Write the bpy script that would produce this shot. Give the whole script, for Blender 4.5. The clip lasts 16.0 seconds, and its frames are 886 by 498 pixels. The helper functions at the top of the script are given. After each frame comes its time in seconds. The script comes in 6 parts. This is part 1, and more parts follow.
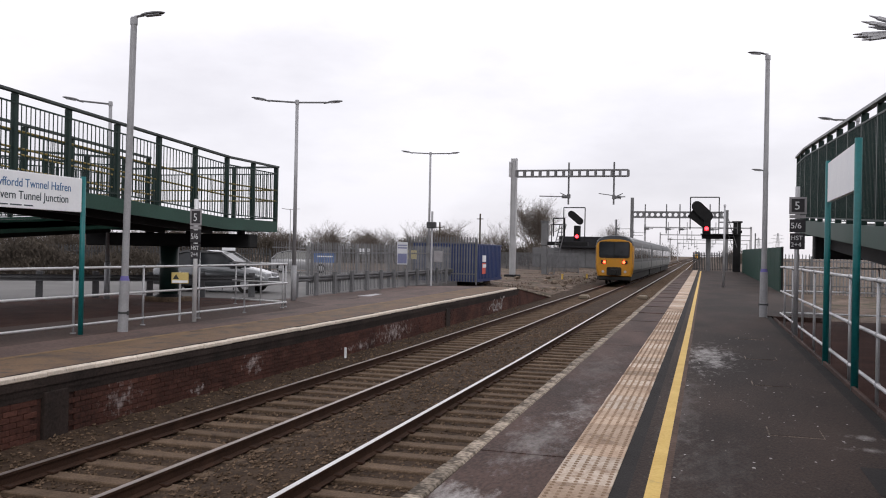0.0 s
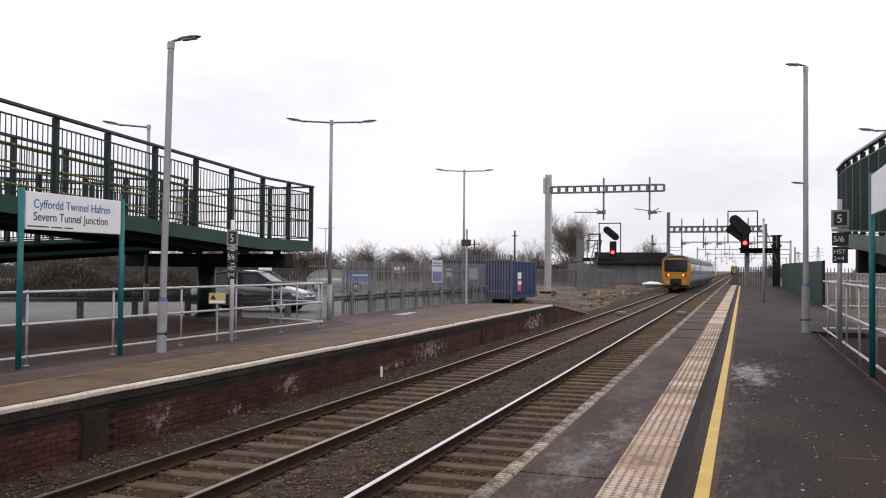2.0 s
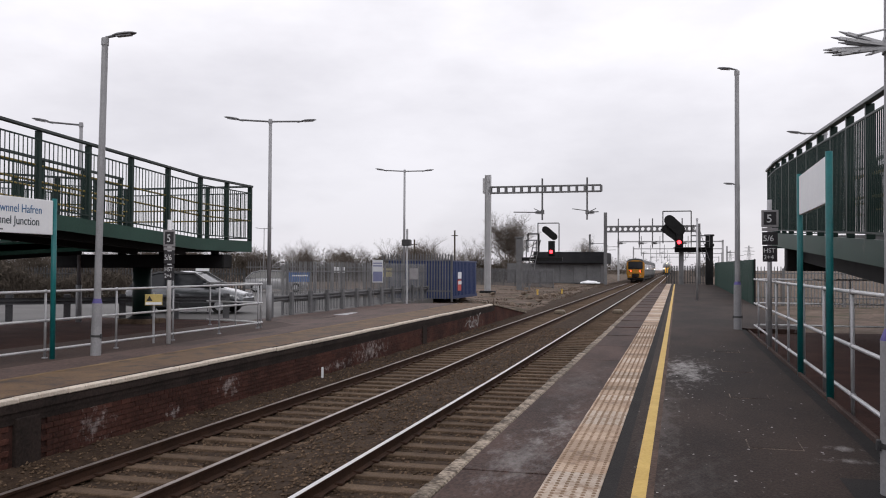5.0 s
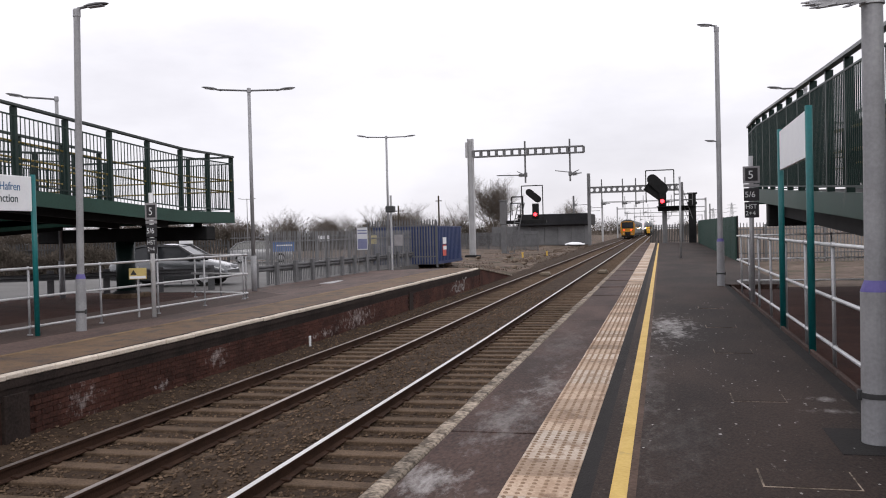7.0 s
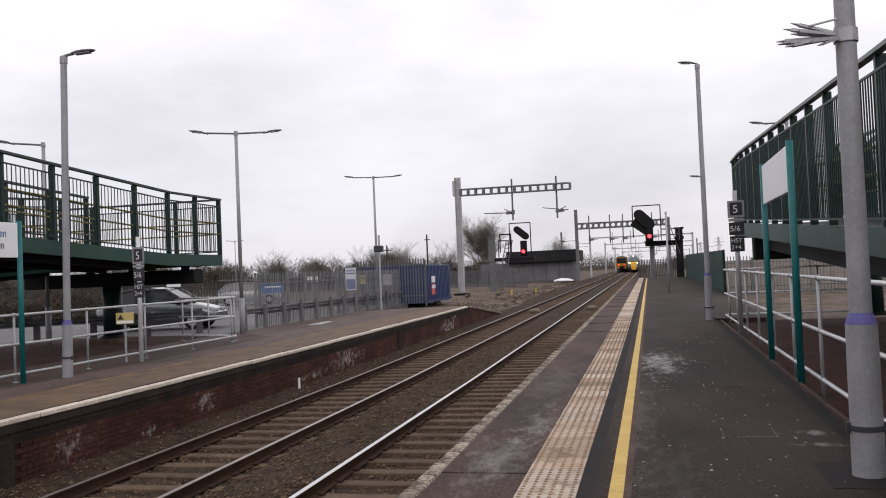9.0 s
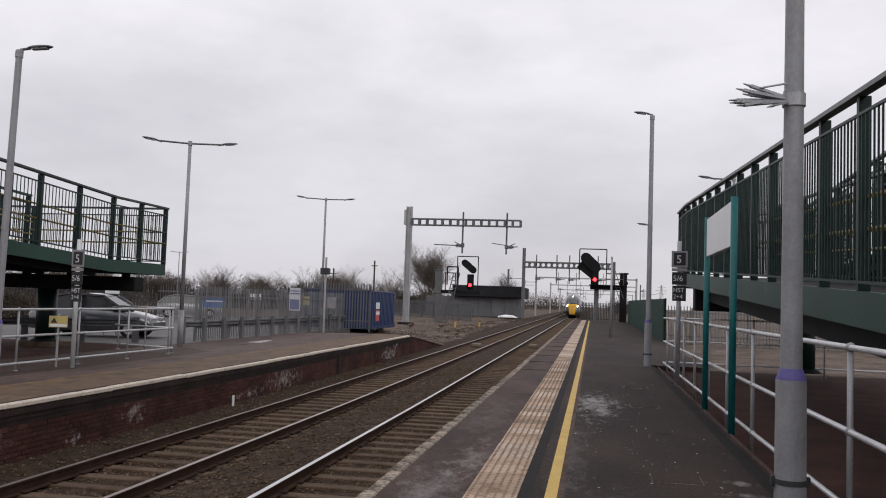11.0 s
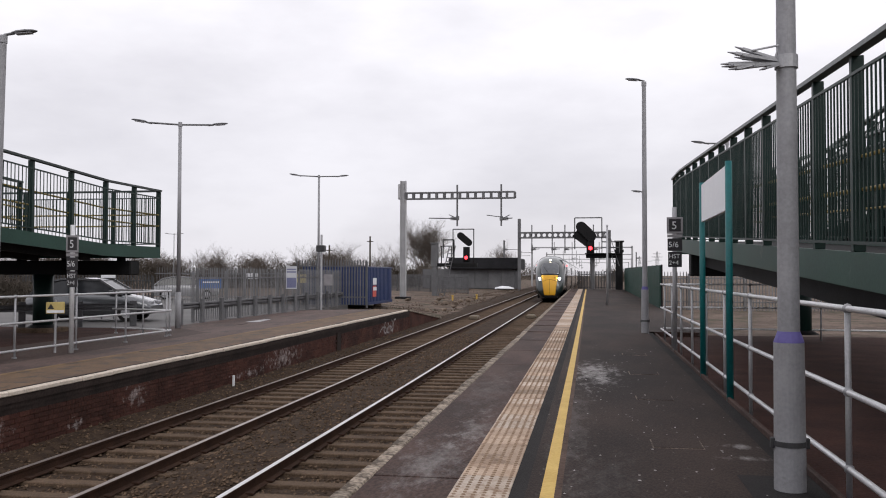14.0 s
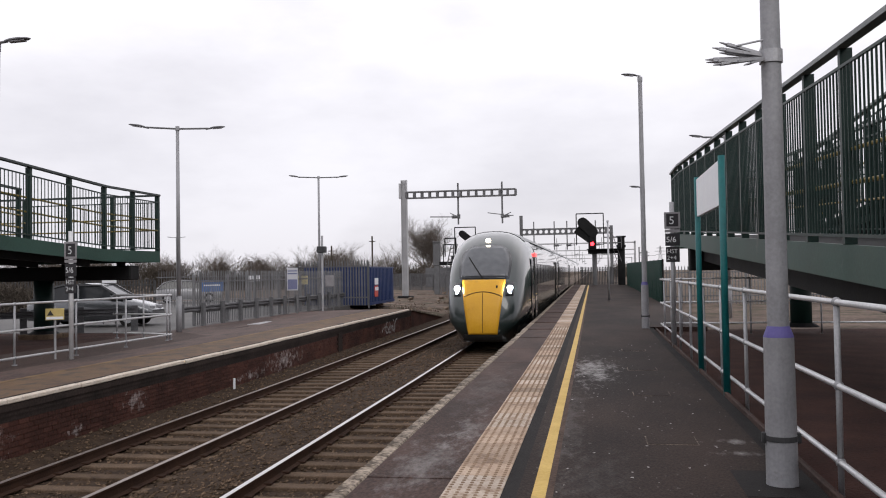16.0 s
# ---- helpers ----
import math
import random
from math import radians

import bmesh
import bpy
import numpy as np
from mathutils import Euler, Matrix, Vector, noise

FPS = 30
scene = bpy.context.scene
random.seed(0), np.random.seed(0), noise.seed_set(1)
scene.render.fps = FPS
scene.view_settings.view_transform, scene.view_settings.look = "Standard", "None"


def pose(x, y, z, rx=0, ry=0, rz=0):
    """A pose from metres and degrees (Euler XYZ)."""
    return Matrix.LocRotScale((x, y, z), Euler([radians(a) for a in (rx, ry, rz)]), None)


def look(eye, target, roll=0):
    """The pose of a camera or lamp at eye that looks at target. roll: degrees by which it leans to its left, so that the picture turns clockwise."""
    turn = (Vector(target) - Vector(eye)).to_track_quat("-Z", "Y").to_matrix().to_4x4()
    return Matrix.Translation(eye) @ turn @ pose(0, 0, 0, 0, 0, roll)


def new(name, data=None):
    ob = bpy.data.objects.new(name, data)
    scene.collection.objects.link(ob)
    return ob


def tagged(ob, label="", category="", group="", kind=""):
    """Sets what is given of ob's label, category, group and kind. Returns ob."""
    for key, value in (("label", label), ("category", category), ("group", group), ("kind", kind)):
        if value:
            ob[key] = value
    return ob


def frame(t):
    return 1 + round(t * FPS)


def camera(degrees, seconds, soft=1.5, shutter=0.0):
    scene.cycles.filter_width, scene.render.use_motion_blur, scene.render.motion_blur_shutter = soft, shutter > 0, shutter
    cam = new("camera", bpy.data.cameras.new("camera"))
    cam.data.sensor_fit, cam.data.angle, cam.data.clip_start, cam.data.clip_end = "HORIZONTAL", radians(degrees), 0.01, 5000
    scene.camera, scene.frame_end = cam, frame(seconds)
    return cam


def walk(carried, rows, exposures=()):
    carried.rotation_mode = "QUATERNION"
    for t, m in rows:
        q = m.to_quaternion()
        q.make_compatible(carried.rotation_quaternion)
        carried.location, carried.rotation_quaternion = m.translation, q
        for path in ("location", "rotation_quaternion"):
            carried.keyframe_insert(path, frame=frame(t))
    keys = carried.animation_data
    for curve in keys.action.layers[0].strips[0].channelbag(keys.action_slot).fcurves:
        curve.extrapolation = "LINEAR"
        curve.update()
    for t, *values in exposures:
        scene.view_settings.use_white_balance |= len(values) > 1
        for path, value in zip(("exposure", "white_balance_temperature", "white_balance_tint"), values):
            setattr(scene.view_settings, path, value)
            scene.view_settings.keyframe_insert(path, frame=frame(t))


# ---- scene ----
cam = camera(54.0, 16.0, soft=1.05)
# seconds, x, y, z, pitch, roll, yaw of a camera held by hand on the platform
PATH = [
    (0, 0.004, -0.000, 1.636, 0.148, -1.104, 16.756),
    (0.5, 0.005, -0.000, 1.647, -0.262, -0.674, 16.184),
    (1, -0.003, 0.002, 1.651, -0.036, -0.166, 16.080),
    (1.5, -0.015, 0.013, 1.650, -0.336, -0.409, 16.042),
    (2, -0.025, 0.057, 1.647, 1.265, -0.497, 19.044),
    (2.5, -0.014, 0.050, 1.647, 0.373, -1.374, 19.565),
    (3, -0.006, 0.025, 1.656, 2.019, 0.175, 15.354),
    (3.5, -0.029, 0.000, 1.653, 2.637, -0.355, 14.919),
    (4, -0.029, 0.004, 1.651, 2.162, -0.352, 15.125),
    (6.3, -0.043, 0.014, 1.638, 0.966, -0.553, 14.737),
    (6.5, -0.029, 0.017, 1.638, 0.812, -1.112, 14.263),
    (7, -0.021, 0.011, 1.636, -0.996, 1.401, 14.096),
    (7.5, -0.011, 0.015, 1.648, 0.568, 2.150, 14.272),
    (8, -0.004, 0.008, 1.644, 1.063, 2.127, 13.972),
    (10.3, 0.002, -0.018, 1.655, 2.035, 2.273, 12.665),
    (10.5, -0.009, -0.015, 1.654, 2.031, 1.130, 12.787),
    (11, 0.008, -0.031, 1.638, 3.446, -1.965, 9.766),
    (11.5, -0.008, -0.052, 1.652, 3.840, 0.009, 10.581),
    (12, 0.001, -0.041, 1.648, 3.751, -0.291, 10.567),
    (12.5, -0.007, -0.020, 1.651, 2.789, 0.355, 11.096),
    (13, -0.017, -0.016, 1.649, 2.201, 0.428, 12.265),
    (13.5, -0.012, -0.029, 1.648, 1.769, -0.567, 10.264),
    (14, 0.006, -0.011, 1.645, 1.693, -0.114, 9.546),
    (14.5, -0.001, -0.013, 1.637, 1.199, 0.185, 9.236),
    (15, 0.000, -0.006, 1.639, 0.866, -0.902, 8.857),
    (15.5, 0.026, -0.001, 1.646, 0.834, -1.320, 9.209),
    (16, 0.123, 0.002, 1.665, 1.584, 0.959, 9.780),
]
EXPOSURES = [(0, 0.32), (1.4, 0.33), (2.0, 0.40), (3.0, 0.36), (3.4, 0.16), (4.2, 0.14), (6.5, 0.28), (7.0, 0.36), (7.5, 0.34), (8.2, 0.22), (10.3, 0.18), (11, -0.10), (12, -0.19), (12.5, -0.10), (13, 0.03), (13.5, 0.07), (14, 0.16), (15, 0.27), (16, 0.24)]
walk(cam, [(t, pose(x, y, z, 90 + p, r, w)) for t, x, y, z, p, r, w in PATH], exposures=EXPOSURES)

# ---- light: an overcast winter sky ----
world = bpy.data.worlds.new("overcast")
scene.world = world
world.use_nodes = True
wn, wl = world.node_tree.nodes, world.node_tree.links
wn.clear()
sky = wn.new("ShaderNodeTexSky")
sky.sky_type, sky.sun_disc = "NISHITA", False
sky.sun_elevation, sky.sun_rotation = radians(32), radians(35)
geo = wn.new("ShaderNodeTexCoord")
sep = wn.new("ShaderNodeSeparateXYZ")
wl.new(geo.outputs["Generated"], sep.inputs[0])
squash = wn.new("ShaderNodeVectorMath")
squash.operation = "MULTIPLY"
squash.inputs[1].default_value = (1.0, 1.0, 2.6)
wl.new(geo.outputs["Generated"], squash.inputs[0])
cn = wn.new("ShaderNodeTexNoise")
cn.inputs["Scale"].default_value, cn.inputs["Detail"].default_value, cn.inputs["Roughness"].default_value = 2.6, 6.0, 0.55
wl.new(squash.outputs[0], cn.inputs["Vector"])
height = wn.new("ShaderNodeValToRGB")
height.color_ramp.elements[0].position, height.color_ramp.elements[0].color = 0.0, (0.70, 0.69, 0.735, 1)
height.color_ramp.elements[1].position, height.color_ramp.elements[1].color = 0.36, (1.02, 1.0, 1.03, 1)
wl.new(sep.outputs["Z"], height.inputs[0])
cloud = wn.new("ShaderNodeValToRGB")
cloud.color_ramp.elements[0].position, cloud.color_ramp.elements[0].color = 0.3, (0.80, 0.795, 0.82, 1)
cloud.color_ramp.elements[1].position, cloud.color_ramp.elements[1].color = 0.62, (1.06, 1.055, 1.07, 1)
wl.new(cn.outputs["Fac"], cloud.inputs[0])
mul = wn.new("ShaderNodeMix")
mul.data_type, mul.blend_type = "RGBA", "MULTIPLY"
mul.inputs[0].default_value = 1.0
wl.new(height.outputs[0], mul.inputs[6])
wl.new(cloud.outputs[0], mul.inputs[7])
skyb, cloudb, blend, wout = (wn.new("ShaderNodeBackground"), wn.new("ShaderNodeBackground"),
                             wn.new("ShaderNodeMixShader"), wn.new("ShaderNodeOutputWorld"))
skyb.inputs["Strength"].default_value = 0.08
cloudb.inputs["Strength"].default_value = 1.0
blend.inputs[0].default_value = 0.93
wl.new(sky.outputs[0], skyb.inputs[0])
wl.new(mul.outputs[2], cloudb.inputs[0])
wl.new(skyb.outputs[0], blend.inputs[1])
wl.new(cloudb.outputs[0], blend.inputs[2])
wl.new(blend.outputs[0], wout.inputs[0])
sun = new("sun", bpy.data.lights.new("sun", "SUN"))
sun.data.energy, sun.data.angle, sun.data.color = 0.5, radians(25), (1.0, 0.97, 0.93)
sun.matrix_world = look((30, -45, 40), (0, 10, 0))


# ---- materials ----
def mat(name, c1, c2, rough=0.8, metal=0.0, s1=1.5, s2=30.0, bump=0.15, rand=0.0, lo=0.35, hi=0.65, coat=0.0,
        stain=None, stretch=(1, 1, 1), island=False, spots=(), spot_colour=(0.5, 0.48, 0.47), world_space=False, spec=None, spot_range=(1.9, 4.3)):
    """A surface that varies between two colours at a coarse and a fine scale, with relief from the fine one."""
    m = bpy.data.materials.new(name)
    m.use_nodes = True
    n, l = m.node_tree.nodes, m.node_tree.links
    b = n["Principled BSDF"]
    tc = n.new("ShaderNodeTexCoord")
    mp = n.new("ShaderNodeMapping")
    mp.inputs["Scale"].default_value = stretch
    mp.inputs["Rotation"].default_value = (0.37, 0.23, 0.71)
    where = n.new("ShaderNodeNewGeometry").outputs["Position"] if world_space else tc.outputs["Object"]
    l.new(where, mp.inputs[0])
    big, fine = n.new("ShaderNodeTexNoise"), n.new("ShaderNodeTexNoise")
    for t, s, d in ((big, s1, 4), (fine, s2, 3)):
        t.inputs["Scale"].default_value, t.inputs["Detail"].default_value = s, d
        l.new(mp.outputs[0], t.inputs["Vector"])
    add = n.new("ShaderNodeMix")
    add.inputs[0].default_value = 0.45
    l.new(big.outputs["Fac"], add.inputs[2])
    l.new(fine.outputs["Fac"], add.inputs[3])
    mr = n.new("ShaderNodeMapRange")
    mr.inputs[1].default_value, mr.inputs[2].default_value = lo, hi
    l.new(add.outputs[0], mr.inputs[0])
    mix = n.new("ShaderNodeMix")
    mix.data_type = "RGBA"
    mix.inputs[6].default_value, mix.inputs[7].default_value = (*c1, 1), (*c2, 1)
    l.new(mr.outputs[0], mix.inputs[0])
    col = mix.outputs[2]
    if stain:
        colour, scale, lo2, hi2 = stain
        sn = n.new("ShaderNodeTexNoise")
        sn.inputs["Scale"].default_value, sn.inputs["Detail"].default_value = scale, 6
        sn.inputs["Roughness"].default_value = 0.65
        l.new(mp.outputs[0], sn.inputs["Vector"])
        sr = n.new("ShaderNodeMapRange")
        sr.inputs[1].default_value, sr.inputs[2].default_value = lo2, hi2
        l.new(sn.outputs["Fac"], sr.inputs[0])
        m2 = n.new("ShaderNodeMix")
        m2.data_type = "RGBA"
        m2.inputs[7].default_value = (*colour, 1)
        l.new(sr.outputs[0], m2.inputs[0])
        l.new(col, m2.inputs[6])
        col = m2.outputs[2]
    # pale deposits of their own: centre, radii and strength of each
    for (cx, cy, cz), (rx, ry, rz), k in spots:
        off, squash_, ln = n.new("ShaderNodeVectorMath"), n.new("ShaderNodeVectorMath"), n.new("ShaderNodeVectorMath")
        off.operation, squash_.operation, ln.operation = "SUBTRACT", "DIVIDE", "LENGTH"
        off.inputs[1].default_value, squash_.inputs[1].default_value = (cx, cy, cz), (rx, ry, rz)
        l.new(where, off.inputs[0])
        l.new(off.outputs[0], squash_.inputs[0])
        l.new(squash_.outputs[0], ln.inputs[0])
        grain = n.new("ShaderNodeTexNoise")
        grain.inputs["Scale"].default_value, grain.inputs["Detail"].default_value, grain.inputs["Roughness"].default_value = 7.0, 8, 0.75
        l.new(mp.outputs[0], grain.inputs["Vector"])
        summ = n.new("ShaderNodeMath")
        summ.operation = "MULTIPLY_ADD"
        summ.inputs[1].default_value = 6.0
        l.new(grain.outputs["Fac"], summ.inputs[0])
        neg = n.new("ShaderNodeMath")
        neg.operation = "MULTIPLY"
        neg.inputs[1].default_value = -1.0
        l.new(ln.outputs["Value"], neg.inputs[0])
        l.new(neg.outputs[0], summ.inputs[2])
        sm = n.new("ShaderNodeMapRange")
        sm.inputs[1].default_value, sm.inputs[2].default_value, sm.inputs[4].default_value = spot_range[0], spot_range[1], k
        l.new(summ.outputs[0], sm.inputs[0])
        m3 = n.new("ShaderNodeMix")
        m3.data_type = "RGBA"
        m3.inputs[7].default_value = (*spot_colour, 1)
        l.new(sm.outputs[0], m3.inputs[0])
        l.new(col, m3.inputs[6])
        col = m3.outputs[2]
    if rand:
        hsv = n.new("ShaderNodeHueSaturation")
        rr = n.new("ShaderNodeMapRange")
        rr.inputs[3].default_value, rr.inputs[4].default_value = 1 - rand, 1 + rand
        if island:
            l.new(n.new("ShaderNodeNewGeometry").outputs["Random Per Island"], rr.inputs[0])
        else:
            l.new(n.new("ShaderNodeObjectInfo").outputs["Random"], rr.inputs[0])
        l.new(rr.outputs[0], hsv.inputs["Value"])
        l.new(col, hsv.inputs["Color"])
        col = hsv.outputs[0]
    l.new(col, b.inputs["Base Color"])
    b.inputs["Roughness"].default_value, b.inputs["Metallic"].default_value = rough, metal
    b.inputs["Coat Weight"].default_value = coat
    b.inputs["Specular IOR Level"].default_value = spec if spec is not None else (0.18 if rough >= 0.7 else 0.4)
    if bump:
        bn = n.new("ShaderNodeBump")
        bn.inputs["Strength"].default_value, bn.inputs["Distance"].default_value = bump, 0.02
        l.new(fine.outputs["Fac"], bn.inputs["Height"])
        l.new(bn.outputs[0], b.inputs["Normal"])
    return m


def glow(name, colour, strength):
    m = bpy.data.materials.new(name)
    m.use_nodes = True
    b = m.node_tree.nodes["Principled BSDF"]
    b.inputs["Base Color"].default_value = (*colour, 1)
    b.inputs["Emission Color"].default_value = (*colour, 1)
    b.inputs["Emission Strength"].default_value = strength
    return m


ASPHALT = mat("asphalt", (0.0115, 0.0060, 0.0043), (0.039, 0.0240, 0.0182), 0.82, s1=0.8, s2=55, bump=0.40, spec=0.26,
              stain=((0.15, 0.135, 0.13), 19, 0.635, 0.76), world_space=True, stretch=(1, 0.4, 1), lo=0.41, hi=0.60,
              spots=(((0.10, 14.9, 0), (0.36, 1.7, 1), 1.0), ((-0.2, 10.0, 0), (0.18, 3.0, 1), 0.18), ((0.1, 7.0, 0), (0.3, 1.2, 1), 0.10),
                     ((1.45, 8.75, 0), (0.16, 0.12, 1), 0.6), ((1.4, 8.2, 0), (0.2, 0.10, 1), 0.6)))
LEFT_ASPHALT = mat("worn_pinkish_asphalt", (0.050, 0.029, 0.0245), (0.124, 0.081, 0.069), 0.72, s1=0.6, s2=30, bump=0.4, spec=0.32,
                   stain=((0.035, 0.026, 0.023), 2.0, 0.50, 0.68), world_space=True, stretch=(1, 0.4, 1), lo=0.40, hi=0.60)
BACK_ASPHALT = mat("dark_brown_asphalt", (0.028, 0.0175, 0.0145), (0.075, 0.049, 0.041), 0.76, s1=0.6, s2=30, bump=0.4, spec=0.26, world_space=True, stretch=(1, 0.4, 1), lo=0.40, hi=0.60)
DARK_ASPHALT = mat("dark_asphalt", (0.013, 0.012, 0.0118), (0.026, 0.0235, 0.023), 0.85, s1=2, s2=60, bump=0.35)
EDGE_SLAB = mat("edge_slab", (0.029, 0.0148, 0.0112), (0.074, 0.0420, 0.0335), 0.76, s1=1.6, s2=38, bump=0.35, rand=0.08, spec=0.26,
                stain=((0.20, 0.175, 0.17), 5.0, 0.62, 0.80), world_space=True, stretch=(1, 0.4, 1), lo=0.40, hi=0.60,
                spots=(((-1.55, 5.5, 0), (0.22, 0.5, 1), 0.9), ((-1.35, 7.6, 0), (0.26, 1.3, 1), 0.42), ((-1.2, 9.3, 0), (0.18, 1.0, 1), 0.38), ((-1.4, 12.5, 0), (0.3, 2.2, 1), 0.16)))
OLD_STONE = mat("old_stone", (0.085, 0.068, 0.053), (0.42, 0.35, 0.28), 0.85, s1=4, s2=25, bump=0.5, rand=0.3, lo=0.42, hi=0.60,
                stain=((0.09, 0.08, 0.06), 5, 0.55, 0.75))
WHITE_EDGE = mat("worn_white_paint", (0.47, 0.395, 0.32), (0.72, 0.645, 0.565), 0.75, s1=3, s2=35, bump=0.25, rand=0.1,
                 stain=((0.15, 0.12, 0.10), 6, 0.55, 0.68))
TACTILE = mat("tactile_paving", (0.31, 0.215, 0.15), (0.48, 0.375, 0.29), 0.8, s1=2.2, s2=45, bump=0.2, rand=0.32,
              stain=((0.15, 0.095, 0.065), 3, 0.54, 0.70), world_space=True)
TACTILE_PALE = mat("worn_pale_tactile", (0.39, 0.305, 0.235), (0.59, 0.505, 0.43), 0.8, s1=4, s2=45, bump=0.2, rand=0.15,
                   stain=((0.26, 0.175, 0.12), 7, 0.54, 0.70), world_space=True)
YELLOW_LINE = mat("yellow_line_paint", (0.52, 0.33, 0.07), (0.66, 0.46, 0.13), 0.65, s1=3, s2=40, bump=0.2,
                  stain=((0.30, 0.21, 0.08), 5, 0.62, 0.78))
OCHRE_LINE = mat("worn_ochre_line", (0.13, 0.085, 0.045), (0.24, 0.16, 0.085), 0.75, s1=2, s2=30, bump=0.25, stain=((0.07, 0.05, 0.04), 2.5, 0.52, 0.68))
OLD_YELLOW = mat("faded_yellow_paint", (0.066, 0.040, 0.026), (0.168, 0.100, 0.050), 0.72, spec=0.32, s1=1.4, s2=30, bump=0.3,
                 stain=((0.04, 0.032, 0.03), 2.5, 0.5, 0.7))
WALL_MARKS = dict(world_space=True, spot_range=(2.4, 3.3), spot_colour=(0.42, 0.37, 0.36), spots=(
    ((-8, 10.7, -0.55), (1, 0.5, 0.34), 0.55), ((-8, 12.65, -0.7), (1, 0.24, 0.14), 0.8), ((-8, 14.5, -0.52), (1, 0.5, 0.25), 0.65),
    ((-8, 19.8, -0.70), (1, 1.2, 0.12), 0.85), ((-8, 22.2, -0.55), (1, 1.6, 0.32), 0.8), ((-8, 34.4, -0.55), (1, 2.0, 0.3), 0.35)))
BRICK = mat("platform_brick", (0.026, 0.0122, 0.0098), (0.090, 0.0365, 0.0268), 0.9, s1=1.0, s2=25, bump=0.4, rand=0.22,
            stain=((0.17, 0.13, 0.12), 1.1, 0.66, 0.84), **WALL_MARKS)
BRICK_FAR = mat("platform_brick_far", (0.026, 0.0122, 0.0098), (0.090, 0.0365, 0.0268), 0.9, s1=1.0, s2=25, bump=0.4, rand=0.22,
                stain=((0.17, 0.13, 0.12), 1.1, 0.66, 0.84), island=True, **WALL_MARKS)
MORTAR = mat("sooty_mortar", (0.022, 0.012, 0.010), (0.07, 0.034, 0.027), 0.95, s1=1.0, s2=30, bump=0.3)
CORBEL = mat("sooty_corbel", (0.014, 0.0105, 0.0095), (0.042, 0.030, 0.026), 0.9, s1=1.5, s2=25, bump=0.4, rand=0.15)
BALLAST = mat("ballast_bed", (0.022, 0.0135, 0.009), (0.066, 0.043, 0.028), 0.95, s1=5, s2=26, bump=0.9)
STONES = mat("ballast_stone", (0.045, 0.028, 0.017), (0.175, 0.122, 0.084), 0.92, s1=6, s2=40, bump=0.3, rand=0.5, island=True)
SLEEPER = mat("sleeper_concrete", (0.060, 0.040, 0.027), (0.155, 0.107, 0.072), 0.9, s1=3, s2=40, bump=0.3, rand=0.18,
              stain=((0.05, 0.034, 0.025), 3, 0.55, 0.7), world_space=True)
RAIL_RUST = mat("rusty_rail", (0.03, 0.016, 0.011), (0.065, 0.034, 0.022), 0.85, metal=0.2, s1=3, s2=50, bump=0.25)
RAIL_TOP = mat("polished_rail_head", (0.60, 0.58, 0.58), (0.75, 0.73, 0.73), 0.28, metal=1.0, s1=2, s2=40, bump=0.02)
RAIL_TOP_DULL = mat("dull_rail_head", (0.32, 0.27, 0.25), (0.45, 0.40, 0.38), 0.42, metal=1.0, s1=2, s2=40, bump=0.03)
DIRT = mat("bare_ground", (0.055, 0.039, 0.031), (0.20, 0.148, 0.118), 0.95, s1=0.5, s2=5, bump=0.8,
           stain=((0.055, 0.052, 0.03), 0.8, 0.50, 0.64))
LEAF_BED = mat("leaf_litter", (0.027, 0.0115, 0.009), (0.072, 0.032, 0.0245), 0.95, s1=1.5, s2=30, bump=0.7)
CAR_PARK = mat("car_park_tarmac", (0.062, 0.059, 0.057), (0.115, 0.11, 0.106), 0.65, s1=0.5, s2=30, bump=0.2)
GALV = mat("galvanised_steel", (0.33, 0.33, 0.345), (0.46, 0.46, 0.475), 0.5, metal=0.45, s1=4, s2=45, bump=0.06)
GALV_PALE = mat("pale_galvanised_rail", (0.55, 0.55, 0.56), (0.70, 0.70, 0.71), 0.42, metal=0.4, s1=4, s2=40, bump=0.05)
POLE_GREY = mat("painted_lamp_column", (0.25, 0.25, 0.262), (0.35, 0.35, 0.365), 0.55, metal=0.15, s1=3, s2=35, bump=0.06,
                stain=((0.18, 0.17, 0.17), 5, 0.6, 0.75))
BAND_BLUE = mat("violet_band", (0.09, 0.075, 0.26), (0.14, 0.12, 0.34), 0.6, s1=4, s2=30, bump=0.05)
GREEN = mat("dark_green_paint", (0.005, 0.017, 0.0145), (0.010, 0.028, 0.023), 0.45, s1=2, s2=35, bump=0.05, spec=0.25)
GREEN_FASCIA = mat("green_fascia", (0.008, 0.038, 0.027), (0.017, 0.060, 0.043), 0.45, s1=1, s2=25, bump=0.05, spec=0.25,
                   stain=((0.13, 0.15, 0.14), 1.8, 0.64, 0.84))
TOP_RAIL = mat("weathered_top_rail", (0.10, 0.11, 0.11), (0.2, 0.21, 0.21), 0.45, metal=0.2, s1=2, s2=30, bump=0.05)
DARK_GREEN_RAIL = mat("bridge_top_rail", (0.022, 0.03, 0.03), (0.045, 0.055, 0.055), 0.5, s1=2, s2=30, bump=0.05)
BLACK_STEEL = mat("near_black_steel", (0.006, 0.006, 0.0065), (0.015, 0.015, 0.0155), 0.7, s1=2, s2=30, bump=0.1)
YELLOW_RAIL = mat("yellow_handrail", (0.19, 0.135, 0.03), (0.27, 0.20, 0.05), 0.5, s1=3, s2=30, bump=0.05)
